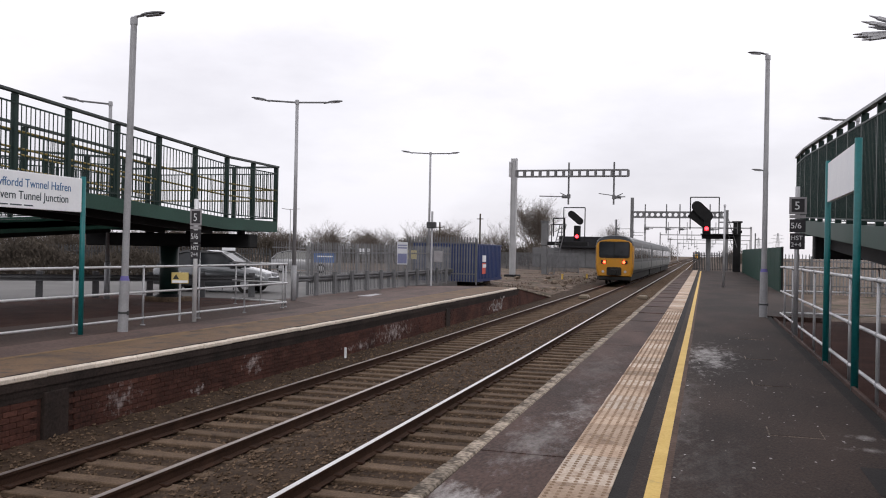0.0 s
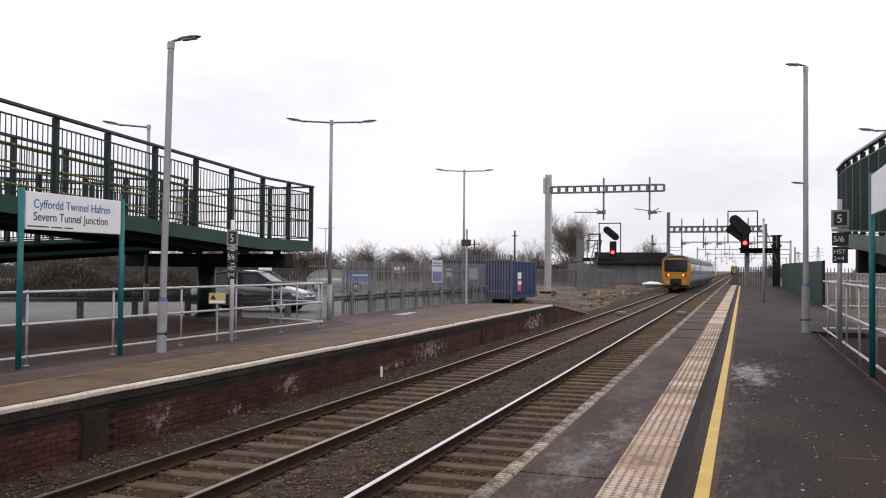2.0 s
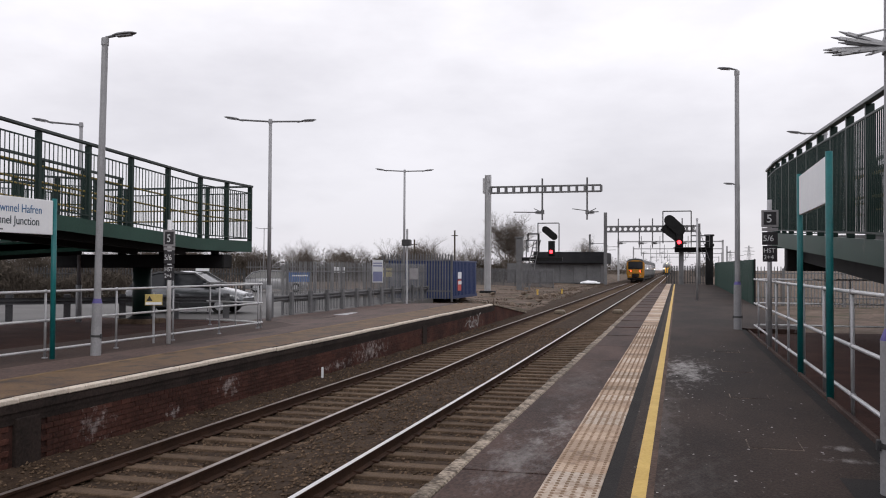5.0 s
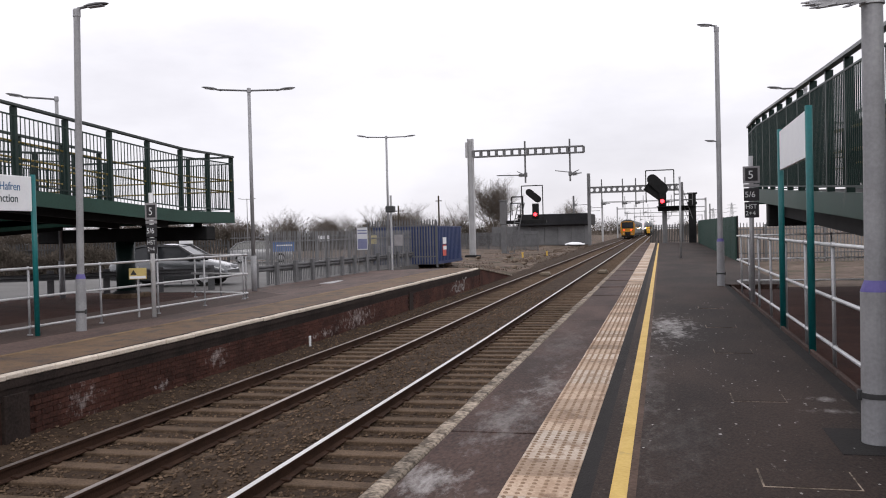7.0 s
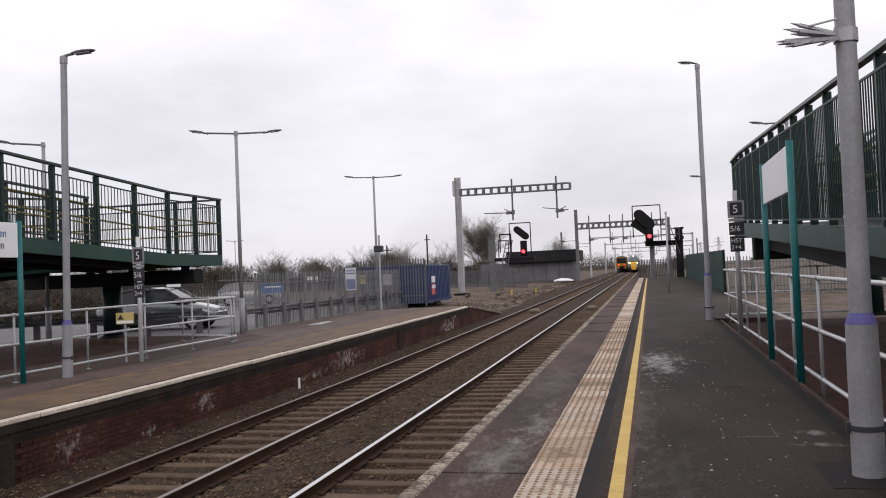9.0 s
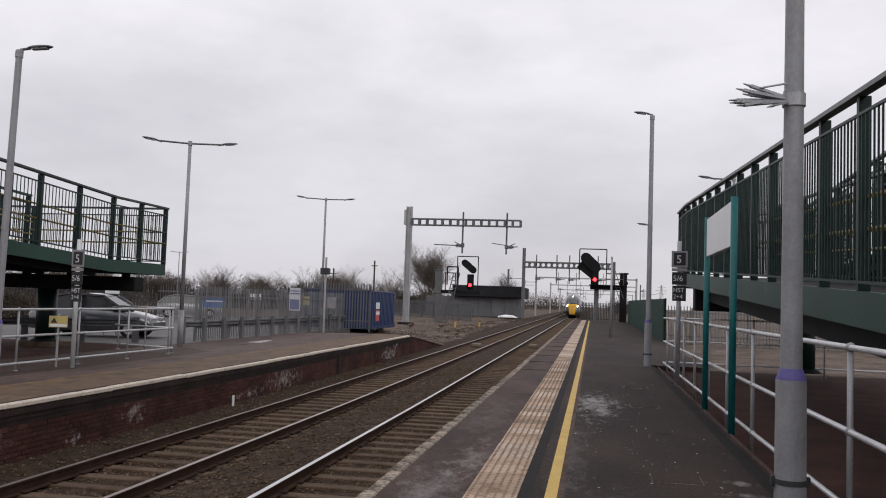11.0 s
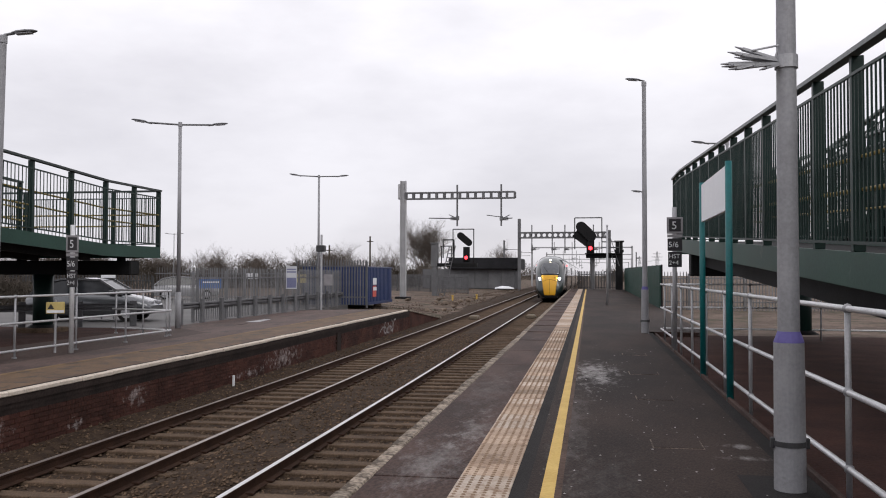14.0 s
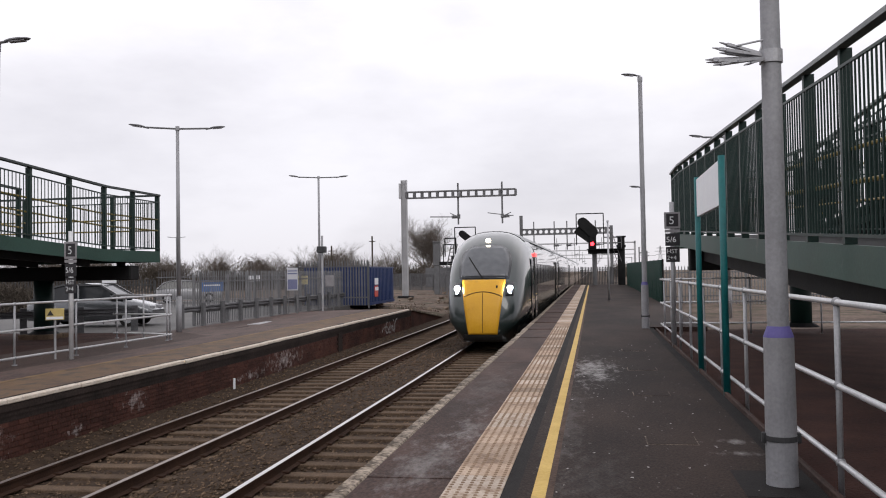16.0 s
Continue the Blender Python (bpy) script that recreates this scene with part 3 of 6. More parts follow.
def wall_scrawl():
    """Pale looping paint strokes on the brick face near the platform's end."""
    paint = mat("pale_spray_paint", (0.13, 0.115, 0.11), (0.42, 0.39, 0.38), 0.85, s1=9, s2=40, bump=0.2, lo=0.42, hi=0.6)
    for y, z, ry, rz, a0, a1, tilt in ((33.4, -0.60, 0.42, 0.12, 0.6, 3.6, 0.9), (33.9, -0.50, 0.34, 0.24, 2.2, 7.1, 0.5), (34.4, -0.62, 0.40, 0.12, 0.2, 4.9, 0.8),
                                       (34.8, -0.48, 0.30, 0.22, 3.3, 7.4, -0.4), (35.3, -0.55, 0.22, 0.28, 1.2, 4.2, 0.7)):
        bm, prev = B(), None
        for i in range(19):
            a = a0 + (a1 - a0) * i / 18
            c, d = y + ry * math.cos(a) + tilt * rz * math.sin(a), z + rz * math.sin(a)
            w = 0.026 + 0.012 * math.sin(a * 1.7)
            now = [bm.verts.new((x, c + w * math.cos(a) * f, d + w * math.sin(a) * f)) for x, f in ((-7.982, -1), (-7.982, 1), (-7.999, 1), (-7.999, -1))]
            if prev:
                for k in range(4):
                    bm.faces.new((prev[k], prev[(k + 1) % 4], now[(k + 1) % 4], now[k]))
            prev = now
        bmesh.ops.recalc_face_normals(bm, faces=bm.faces)
        part("paint_stroke", bm, paint, LEFT_PLATFORM, "pale painted scrawl")


wall_scrawl()


FENCE = mat("galvanised_palisade", (0.085, 0.085, 0.09), (0.15, 0.15, 0.155), 0.65, metal=0.15, s1=2, s2=25, bump=0.05, rand=0.15)
FENCE_DARK = mat("dark_palisade", (0.035, 0.035, 0.037), (0.07, 0.07, 0.072), 0.65, metal=0.2, s1=2, s2=25, bump=0.05)


# ---- lamps ----
def lamp_head(name, parent, m, k=0.8):
    """A flat road lantern that points along +x from its arm."""
    bm = B()
    tube(bm, (-0.05, 0, 0), (0.18, 0, 0.02), 0.03, 0.035, 8)
    secs = [(0.12, 0.035, 0.03), (0.25, 0.09, 0.055), (0.45, 0.12, 0.055), (0.62, 0.09, 0.04), (0.70, 0.02, 0.015)]
    rings = []
    for x, w, h in secs:
        rings.append([bm.verts.new((x, w * math.cos(a), 0.03 + h * max(math.sin(a), -0.45))) for a in [i * math.pi / 4 for i in range(8)]])
    for a, b in zip(rings, rings[1:]):
        for i in range(8):
            bm.faces.new((a[i], a[(i + 1) % 8], b[(i + 1) % 8], b[i]))
    bm.faces.new(rings[-1])
    bm.faces.new(rings[0][::-1])
    bmesh.ops.recalc_face_normals(bm, faces=bm.faces)
    bmesh.ops.scale(bm, vec=(k, k, k), verts=bm.verts)
    head = part(name, bm, LANTERN, parent, smooth=False, m=m)
    part("lens", box(B(), 0.22 * k, -0.08 * k, -0.012, 0.58 * k, 0.08 * k, 0.004, 0.004), LENS, head)
    return head


LANTERN = mat("lantern_grey", (0.10, 0.10, 0.105), (0.16, 0.16, 0.165), 0.5, metal=0.2, s1=4, s2=30, bump=0.05)
LENS = mat("lantern_glass", (0.30, 0.30, 0.32), (0.38, 0.38, 0.40), 0.25, s1=4, s2=30, bump=0.02)


def platform_lamp(x, y, h, heads, label, band=1.16, r=0.118, lean=0.0):
    lamp = thing("platform_lamp", pose(x, y, 0, 0, lean), label, "lamp post", "platform lamp posts")
    part("base_section", tube(B(), (0, 0, 0), (0, 0, band - 0.03), r, r * 0.95, 28), POLE_GREY, lamp)
    part("band", tube(B(), (0, 0, band - 0.03), (0, 0, band + 0.055), r * 0.96, 0.7 * r, 28), BAND_BLUE, lamp, "violet painted shoulder band")
    part("shaft", tube(B(), (0, 0, band + 0.055), (0, 0, h), 0.69 * r, 0.058, 28), POLE_GREY, lamp)
    bm = B()
    tube(bm, (0, 0, 0.34), (0, 0, 0.38), r * 1.05, seg=20)
    box(bm, r * 0.95, -0.025, 0.32, r * 1.22, 0.025, 0.40, 0.006)
    box(bm, -r * 1.22, -0.025, 0.32, -r * 0.95, 0.025, 0.40, 0.006)
    part("clamp", bm, FENCE_DARK, lamp, "dark steel strap")
    for hz, turn, ln, k in heads:
        a = radians(turn)
        arm = part("arm", tube(tube(B(), (0, 0, hz - 0.03), (math.cos(a) * ln, math.sin(a) * ln, hz + 0.06), 0.035), (0, 0, hz - 0.1), (0, 0, hz + 0.02), 0.072), POLE_GREY, lamp)
        lamp_head("lantern", arm, pose(math.cos(a) * ln, math.sin(a) * ln, hz + 0.05, 0, -6, turn), k)
    return lamp


platform_lamp(-10.5, 14.0, 5.94, [(5.9, 10, 0.05, 0.8)], "tall grey tapered lamp post with one lantern on the brick platform", 1.0, 0.095, 1.1)
platform_lamp(1.55, 25.1, 7.12, [(7.1, 180, 0.02, 0.72), (3.93, 180, 0.02, 0.5)], "tall grey lamp post with two small lanterns", 1.27, 0.105)
SPIKE_LAMP = platform_lamp(1.52, 7.05, 7.2, [(7.2, 180, 0.08, 0.8)], "near grey lamp post with violet band and spiked collar")


def spikes(lamp, z):
    collar = part("spike_collar", tube(B(), (0, 0, z - 0.05), (0, 0, z + 0.05), 0.088, seg=16), GALV, lamp)
    blades = [(188, 0.46, -6), (178, 0.48, 2), (197, 0.42, 12), (168, 0.38, 20), (206, 0.36, -18), (182, 0.44, 22), (192, 0.45, -14), (160, 0.32, 30), (214, 0.28, -32), (174, 0.47, -1), (184, 0.4, 34)]
    for turn, ln, tilt in blades:
        bm = beam(B(), (0.06, 0, 0), (ln - 0.05, 0, 0), 0.048, 0.02)
        tube(bm, (ln - 0.05, 0, 0), (ln + 0.01, 0, 0), 0.012, 0.004, 4)
        part("spike", bm, GALV, collar, m=pose(0, 0, z, 0, -tilt * 0.55, turn))
    part("hoop", tube(B(), (-0.09, -0.02, z + 0.02), (-0.05, -0.02, z + 0.14), 0.008), GALV, collar)
    part("strut", tube(B(), (-0.05, -0.03, z + 0.13), (-0.26, -0.05, z + 0.09), 0.008), GALV, collar)


spikes(SPIKE_LAMP, 3.30)


def double_lamp(x, y, h, turn, reach, label, one=False):
    lamp = thing("car_park_lamp", pose(x, y, ground_height(x, y) if y > 45 else 0, 0, 0, turn), label, "lamp post", "car park lamp posts")
    part("base_section", tube(B(), (0, 0, -0.05), (0, 0, 1.1), 0.085, 0.085, 12), POLE_GREY, lamp, smooth=True)
    part("shaft", tube(B(), (0, 0, 1.1), (0, 0, h), 0.062, 0.05, 12), POLE_GREY, lamp, smooth=True)
    part("cap", tube(B(), (0, 0, h - 0.08), (0, 0, h + 0.05), 0.07, 0.06, 10), POLE_GREY, lamp)
    for s in ((-1,) if one else (-1, 1)):
        arm = part("arm", tube(B(), (0, 0, h - 0.03), (s * (reach - 0.6), 0, h + 0.0), 0.028), LANTERN, lamp)
        lamp_head("lantern", arm, pose(s * (reach - 0.65), 0, h - 0.02, 0, -6 if s > 0 else -8, 0 if s > 0 else 180))


double_lamp(-12.34, 24.8, 6.25, 22, 1.52, "grey car park lamp post with two outstretched lanterns")
double_lamp(-13.4, 42.0, 6.6, 18, 1.58, "grey lamp post with two lanterns beside the fence")
double_lamp(-17.4, 22.4, 5.95, 38, 1.45, "grey car park lamp post with one lantern behind the ramp", one=True)
double_lamp(4.7, 31.0, 6.2, 0, 1.3, "grey lamp post with one lantern behind the ramp", one=True)
double_lamp(-49.9, 99, 7.0, 25, 1.2, "far car park lamp post with two lanterns")


# ---- tubular railings ----
def tube_railing(name, start, end, z_rails, posts, label, foot=0.0, r=0.024):
    a, b = Vector((*start, 0)), Vector((*end, 0))
    d = b - a
    rail = thing(name, Matrix.Translation(a), label, "railing", "platform railings")
    for z in z_rails:
        part("rail", tube(B(), (0, 0, z), (d.x, d.y, z), r, seg=10), GALV_PALE, rail, smooth=True)
    bm = tube(B(), (0, 0, foot), (0, 0, max(z_rails) - 0.01), r * 0.95, seg=10)
    for z in z_rails:
        bmesh.ops.create_uvsphere(bm, u_segments=8, v_segments=6, radius=r * 1.65, matrix=Matrix.Translation((0, 0, z)))
    tube(bm, (0, 0, foot), (0, 0, foot + 0.02), r * 2.2, seg=10)
    post = mesh_of("post", bm, GALV, True)
    for k in posts:
        part("post", post, GALV, rail, m=Matrix.Translation(d * (k / d.length)))
    return rail


tube_railing("platform_railing", (-11.0, -7.4), (-11.0, 21.7), (0.15, 0.68, 1.2), [0.15 + 2.05 * i for i in range(15)],
             "pale galvanised tube railing with three rails along the platform back")
tube_railing("platform_railing", (1.93, -7.5), (1.93, 24.4), (0.19, 0.765, 1.395), [0.35 + 2.02 * i for i in range(16)],
             "galvanised three-rail tube railing along the kerb", foot=-0.12)
tube_railing("platform_railing", (1.99, 24.55), (9.5, 24.55), (0.19, 0.765, 1.395), [0.5 + 1.8 * i for i in range(5)],
             "galvanised three-rail tube railing across the waste ground", foot=-0.12)
tube_railing("platform_railing", (-11.05, 21.8), (-13.1, 22.4), (0.15, 0.68, 1.2), [0.05, 1.0, 2.0],
             "short galvanised tube railing beside the parked car")
structure("kerb", box(B(), 1.79, -8, -0.3, 1.84, 24.6, 0.045, 0.008), EDGE_SLAB, "narrow worn kerb along the platform back", "kerb")
structure("kerb_return", box(B(), 1.845, 25.44, -0.3, 3.27, 25.595, 0.03, 0.008), EDGE_SLAB, "worn kerb closing the end of the planted bed", "kerb")
# tarmac infill at the kerb, darkened in colour to stand for the shade there
structure("kerb_gutter", box(B(), 1.62, -8, -0.2, 1.788, 25.6, -0.012), DARK_ASPHALT, "dark tarmac strip with the kerb's shade in its colour", "gutter")
structure("planting_bed", box(B(), 1.84, -8, -0.3, 12.0, 26.2, -0.10), LEAF_BED, "brown leaf-covered ground under the ramp", "ground")
structure("car_park", box(B(), -46, -8, -0.3, -18.9, 58, 0.0), CAR_PARK, "grey car park tarmac", "car park")
structure("car_park_near", box(B(), -18.9, 24.6, -0.3, -13.0, 46, -0.003), CAR_PARK, "grey tarmac access way", "car park")
structure("planting_bed_left", box(B(), -18.9, -8, -0.3, -13.0, 24.6, -0.012), LEAF_BED, "brown leaf-covered ground under the ramp", "ground")


# ---- footbridge ramps ----
def build_ramp(name, x0, side, y_tip, y_land, y_start, z_land, front, back, rail_h, fascia, posts, label, top_mat, yc, gz=0.46, gh=0.5):
    """A dog-leg ramp: a front flight beside the platform, a landing at y_tip and a back flight. side: +1 away to the right."""
    ramp = thing(name, pose(0, 0, 0), label, "footbridge ramp")
    xf, xm1, xm2, xb = x0, x0 + side * 2.5, x0 + side * 3.3, x0 + side * 5.8

    def zf(y):
        return z_land + front * max(y_land - y, 0)

    def zb(y):
        return z_land + back * max(y_land - y, 0)

    def slab(xa, xb_, z, t, y0, y1, zt):
        bm = B()
        for ya, yb in ((y0, y_land), (y_land, y1)) if y1 > y_land else ((y0, y1),):
            lo, hi = min(xa, xb_), max(xa, xb_)
            v = [bm.verts.new(c) for c in ((lo, ya, z(ya) + zt), (hi, ya, z(ya) + zt), (hi, yb, z(yb) + zt), (lo, yb, z(yb) + zt),
                                           (lo, ya, z(ya) + zt - t), (hi, ya, z(ya) + zt - t), (hi, yb, z(yb) + zt - t), (lo, yb, z(yb) + zt - t))]
            for f in ((0, 1, 2, 3), (4, 7, 6, 5), (0, 3, 7, 4), (1, 5, 6, 2), (0, 4, 5, 1), (3, 2, 6, 7)):
                bm.faces.new([v[i] for i in f])
        bmesh.ops.recalc_face_normals(bm, faces=bm.faces)
        return bm

    # decks, landing, girders and crosshead share one near-black steel colour
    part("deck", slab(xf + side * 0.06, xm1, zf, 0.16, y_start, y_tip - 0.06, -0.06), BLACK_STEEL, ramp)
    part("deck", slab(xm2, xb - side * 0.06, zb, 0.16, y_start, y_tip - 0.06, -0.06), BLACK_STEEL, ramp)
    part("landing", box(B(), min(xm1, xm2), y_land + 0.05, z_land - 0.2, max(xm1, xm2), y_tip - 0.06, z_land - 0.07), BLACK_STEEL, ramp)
    part("fascia", slab(xf, xf + side * 0.06, zf, fascia, y_start, y_tip, 0.0), GREEN_FASCIA, ramp, "green painted edge girder")
    part("fascia", slab(xm1 - side * 0.06, xm1, zf, fascia, y_start, y_land, 0.0), GREEN_FASCIA, ramp)
    part("fascia", slab(xm2, xm2 + side * 0.06, zb, fascia, y_start, y_land, 0.0), GREEN_FASCIA, ramp)
    part("fascia", slab(xb, xb - side * 0.06, zb, fascia, y_start, y_tip, 0.0), GREEN_FASCIA, ramp)
    part("end_fascia", box(B(), min(xf, xb) + 0.06, y_tip - 0.06, z_land - fascia, max(xf, xb) - 0.06, y_tip, z_land), GREEN_FASCIA, ramp)
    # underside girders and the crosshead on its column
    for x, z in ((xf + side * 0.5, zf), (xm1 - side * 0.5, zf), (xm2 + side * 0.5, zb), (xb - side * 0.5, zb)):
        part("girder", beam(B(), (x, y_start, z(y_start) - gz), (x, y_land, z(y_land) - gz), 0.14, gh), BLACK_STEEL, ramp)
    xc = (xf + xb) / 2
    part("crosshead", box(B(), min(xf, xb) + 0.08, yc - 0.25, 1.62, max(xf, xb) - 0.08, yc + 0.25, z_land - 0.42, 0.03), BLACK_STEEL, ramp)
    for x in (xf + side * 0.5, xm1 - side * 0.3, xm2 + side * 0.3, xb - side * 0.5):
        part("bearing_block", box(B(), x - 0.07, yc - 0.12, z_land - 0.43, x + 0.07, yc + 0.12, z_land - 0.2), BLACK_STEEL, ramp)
    col = part("column", tube(B(), (xc, yc, 0.12), (xc, yc, 1.64), 0.27, seg=20), GREEN, ramp, smooth=True)
    part("base_flange", tube(B(), (xc, yc, 0.1), (xc, yc, 0.2), 0.46, 0.3, 16), BLACK_STEEL, col)
    if side < 0:
        part("plinth", box(B(), xc - 0.5, yc - 0.5, -0.3, xc + 0.5, yc + 0.5, 0.12, 0.03), SLEEPER, ramp, "dull concrete column base")

    # balustrades
    postm = mesh_of("post", box(B(), min(0, side * 0.10) - 0.01, -0.045, 0.0, max(0, side * 0.10) + 0.01, 0.045, rail_h - 0.02, 0.006), GREEN)
    n = 11
    bar = mesh_of("baluster", tube(B(), (0, 0, 0.10), (0, 0, rail_h - 0.22), 0.011, seg=6, caps=False), GREEN)
    pts = sorted(posts)

    def balustrade(x, z, singles, ys):
        for y in ys:
            part("post", postm, GREEN, ramp, m=pose(x, y, z(y)))
        bm2 = B()
        for ya, yb in zip(ys, ys[1:]):
            rl = beam(B(), (x, ya, z(ya) + rail_h), (x, yb, z(yb) + rail_h), 0.12, 0.05)
            part("top_rail", rl, top_mat, ramp)
            for dz in (0.09, rail_h - 0.21):
                part("mid_rail", beam(B(), (x, ya, z(ya) + dz), (x, yb, z(yb) + dz), 0.03, 0.03), GREEN, ramp)
            for k in range(1, n + 1):
                y = ya + (yb - ya) * k / (n + 1)
                if singles:
                    part("baluster", bar, GREEN, ramp, m=pose(x, y, z(y)))
                else:
                    tube(bm2, (x, y, z(y) + 0.1), (x, y, z(y) + rail_h - 0.22), 0.011, seg=5, caps=False)
            for dz in (0.62, 0.95):
                xi = x + (side if x in (xf, xm2) else -side) * 0.09
                part("handrail", tube(B(), (xi, ya, z(ya) + dz), (xi, yb, z(yb) + dz), 0.022, seg=8), YELLOW_RAIL, ramp, "yellow handrail")
        if not singles:
            tagged(part("balusters", bm2, GREEN, ramp), kind="stuff")
        else:
            bm2.free()

    balustrade(xf, zf, True, pts)
    balustrade(xb, zb, False, pts)
    inner = [y for y in pts if y < y_land + 0.1]
    balustrade(xm1, zf, False, inner)
    balustrade(xm2, zb, False, inner)
    xs = [xf + (xb - xf) * i / 4 for i in range(5)]
    bm2 = B()
    for xa, xb2 in zip(xs, xs[1:]):
        part("top_rail", beam(B(), (xa, y_tip - 0.03, z_land + rail_h), (xb2, y_tip - 0.03, z_land + rail_h), 0.12, 0.05), top_mat, ramp)
        for dz in (0.09, rail_h - 0.21):
            part("mid_rail", beam(B(), (xa, y_tip - 0.03, z_land + dz), (xb2, y_tip - 0.03, z_land + dz), 0.03, 0.03), GREEN, ramp)
        for k in range(1, 12):
            x = xa + (xb2 - xa) * k / 12
            tube(bm2, (x, y_tip - 0.03, z_land + 0.1), (x, y_tip - 0.03, z_land + rail_h - 0.22), 0.011, seg=5, caps=False)
        for dz in (0.62, 0.95):
            part("handrail", tube(B(), (xa, y_tip - 0.12, z_land + dz), (xb2, y_tip - 0.12, z_land + dz), 0.022, seg=8), YELLOW_RAIL, ramp)
        part("post", postm, GREEN, ramp, m=pose(xb2, y_tip - 0.03, z_land))
    tagged(part("balusters", bm2, GREEN, ramp), kind="stuff")
    return ramp


build_ramp("footbridge_ramp", -12.5, -1, 23.95, 21.0, -5.0, 2.44, 0.052, -0.06, 1.66, 0.32,
           [23.9, 22.5, 21.05, 19.5, 17.95, 16.4, 14.85, 13.4] + [11.9 - 1.5 * k for k in range(12)],
           "dark green barred footbridge ramp with yellow handrails beside the car park", DARK_GREEN_RAIL, 22.65, 0.33, 0.24)
build_ramp("footbridge_ramp", 2.6, 1, 28.0, 25.6, -5.0, 2.66, -0.0475, 0.055, 1.98, 0.36,
           [27.95, 26.9] + [9.2 + 1.5 * k for k in range(-9, 12)],
           "dark green footbridge ramp with barred sides rising beside the platform", TOP_RAIL, 24.2)


# ---- signs ----
def name_board(m, width, label, words, up_by=0.0):
    """Two teal posts and a white board; the board spans local x, its face is local -y."""
    s = thing("station_name_sign", m, label, "station sign", "station name signs")
    for x in (0, width):
        part("post", tube(B(), (x, 0, -0.02), (x, 0, 2.86 + up_by), 0.046, seg=16), TEAL, s, "teal round post", smooth=True)
    board = part("board", box(B(), 0.07, -0.03, 2.21 + up_by, width - 0.07, 0.02, 2.82 + up_by, 0.006), WHITE, s, "white enamel name board")
    up = pose(0, 0, 0, 90, 0, 0)
    if words:
        lettering("welsh_name", "Cyffordd Twnnel Hafren", 0.2, SIGN_TEXT, board, pose(0.22, -0.032, 2.565) @ up, width=1.78)
        lettering("english_name", "Severn Tunnel Junction", 0.2, SIGN_TEXT_DARK, board, pose(0.22, -0.032, 2.36) @ up, width=1.72)
        bm = B()
        for a, b in ((0.1, 0.55), (0.6, 0.85), (0.9, 1.1)):
            box(bm, a, -0.034, 2.255, b, -0.031, 2.275)
        part("small_print", bm, SIGN_TEXT_DARK, board)
    else:
        part("faint_line", box(B(), 0.5, -0.034, 2.72, width - 0.9, -0.0305, 2.75), PLATE_GREY, board)
    return s


name_board(pose(-10.8, 10.84, 0, 0, 0, 90), 2.36, "white bilingual station name board on teal posts", True)
name_board(pose(1.83, 11.95, 0, 0, 0, 90), 2.75, "pale station name board on two teal posts by the railing", False, 0.3)


def stop_markers(x, y, turn, dz=0.0, k=1.0):
    s = thing("stop_marker", pose(x, y, 0, 0, 0, turn) @ Matrix.Diagonal((k, k, 1, 1)), "grey pole with car stop marker plates", "marker sign", "stop markers")
    part("pole", tube(B(), (0, 0, 0), (0, 0, 3.0 + dz), 0.048 / k, seg=12), GALV_PALE if k < 1 else GALV, s, smooth=True)
    up = pose(0, 0, 0, 90, 0, 0)
    a = part("plate", box(B(), -0.17, -0.075, 2.42 + dz, 0.17, -0.045, 2.78 + dz, 0.008), PLATE_GREY, s, "grey framed plate")
    part("panel", box(B(), -0.125, -0.08, 2.47 + dz, 0.125, -0.074, 2.74 + dz), PLATE, a)
    lettering("number", "5", 0.24, PLATE_INK, a, pose(-0.075, -0.083, 2.52 + dz) @ up)
    part("lower_strip", box(B(), -0.16, -0.07, 2.34 + dz, 0.16, -0.045, 2.405 + dz), PLATE_GREY, s)
    b = part("plate", box(B(), -0.155, -0.07, 2.05 + dz, 0.155, -0.045, 2.32 + dz, 0.006), PLATE, s, "black plate")
    lettering("number", "5/6", 0.17, PLATE_INK, b, pose(-0.14, -0.073, 2.13 + dz) @ up)
    c = part("plate", box(B(), -0.145, -0.07, 1.70 + dz, 0.145, -0.045, 2.03 + dz, 0.006), PLATE, s, "black plate")
    lettering("words", "HST", 0.13, PLATE_INK, c, pose(-0.13, -0.073, 1.89 + dz) @ up)
    lettering("words", "2+4", 0.13, PLATE_INK, c, pose(-0.13, -0.073, 1.75 + dz) @ up)


stop_markers(-10.63, 16.6, 25, -0.33, 0.72)
stop_markers(1.83, 19.4, 3, 0.12)

WARN = thing("small_warning_sign", pose(-11.0, 16.6, 0, 0, 0, 30), "small yellow and white warning sign on a short post", "sign")
part("post", tube(B(), (0, 0, 0), (0, 0, 1.1), 0.025), GALV, WARN)
wp = part("panel", box(B(), -0.18, -0.06, 0.82, 0.18, -0.03, 1.06, 0.006), mat("sign_yellow", (0.50, 0.38, 0.13), (0.60, 0.47, 0.18), 0.5), WARN)
part("white_patch", box(B(), -0.165, -0.064, 0.835, 0.165, -0.058, 0.89), WHITE, wp)
part("warning_triangle", prism(B(), [(-0.15, 0), (-0.02, 0), (-0.085, 0.11)], 0, 0.006), mat("sign_black", (0.02, 0.02, 0.02), (0.035, 0.035, 0.035), 0.6), wp).matrix_basis = pose(0, -0.06, 0.915, 90)

SMALL_POST = thing("platform_post", pose(0.93, 46.0, 0), "slim grey post on the far platform", "post")
part("shaft", tube(B(), (0, 0, 0), (0, 0, 4.1), 0.055, 0.045, 12), GALV, SMALL_POST, smooth=True)
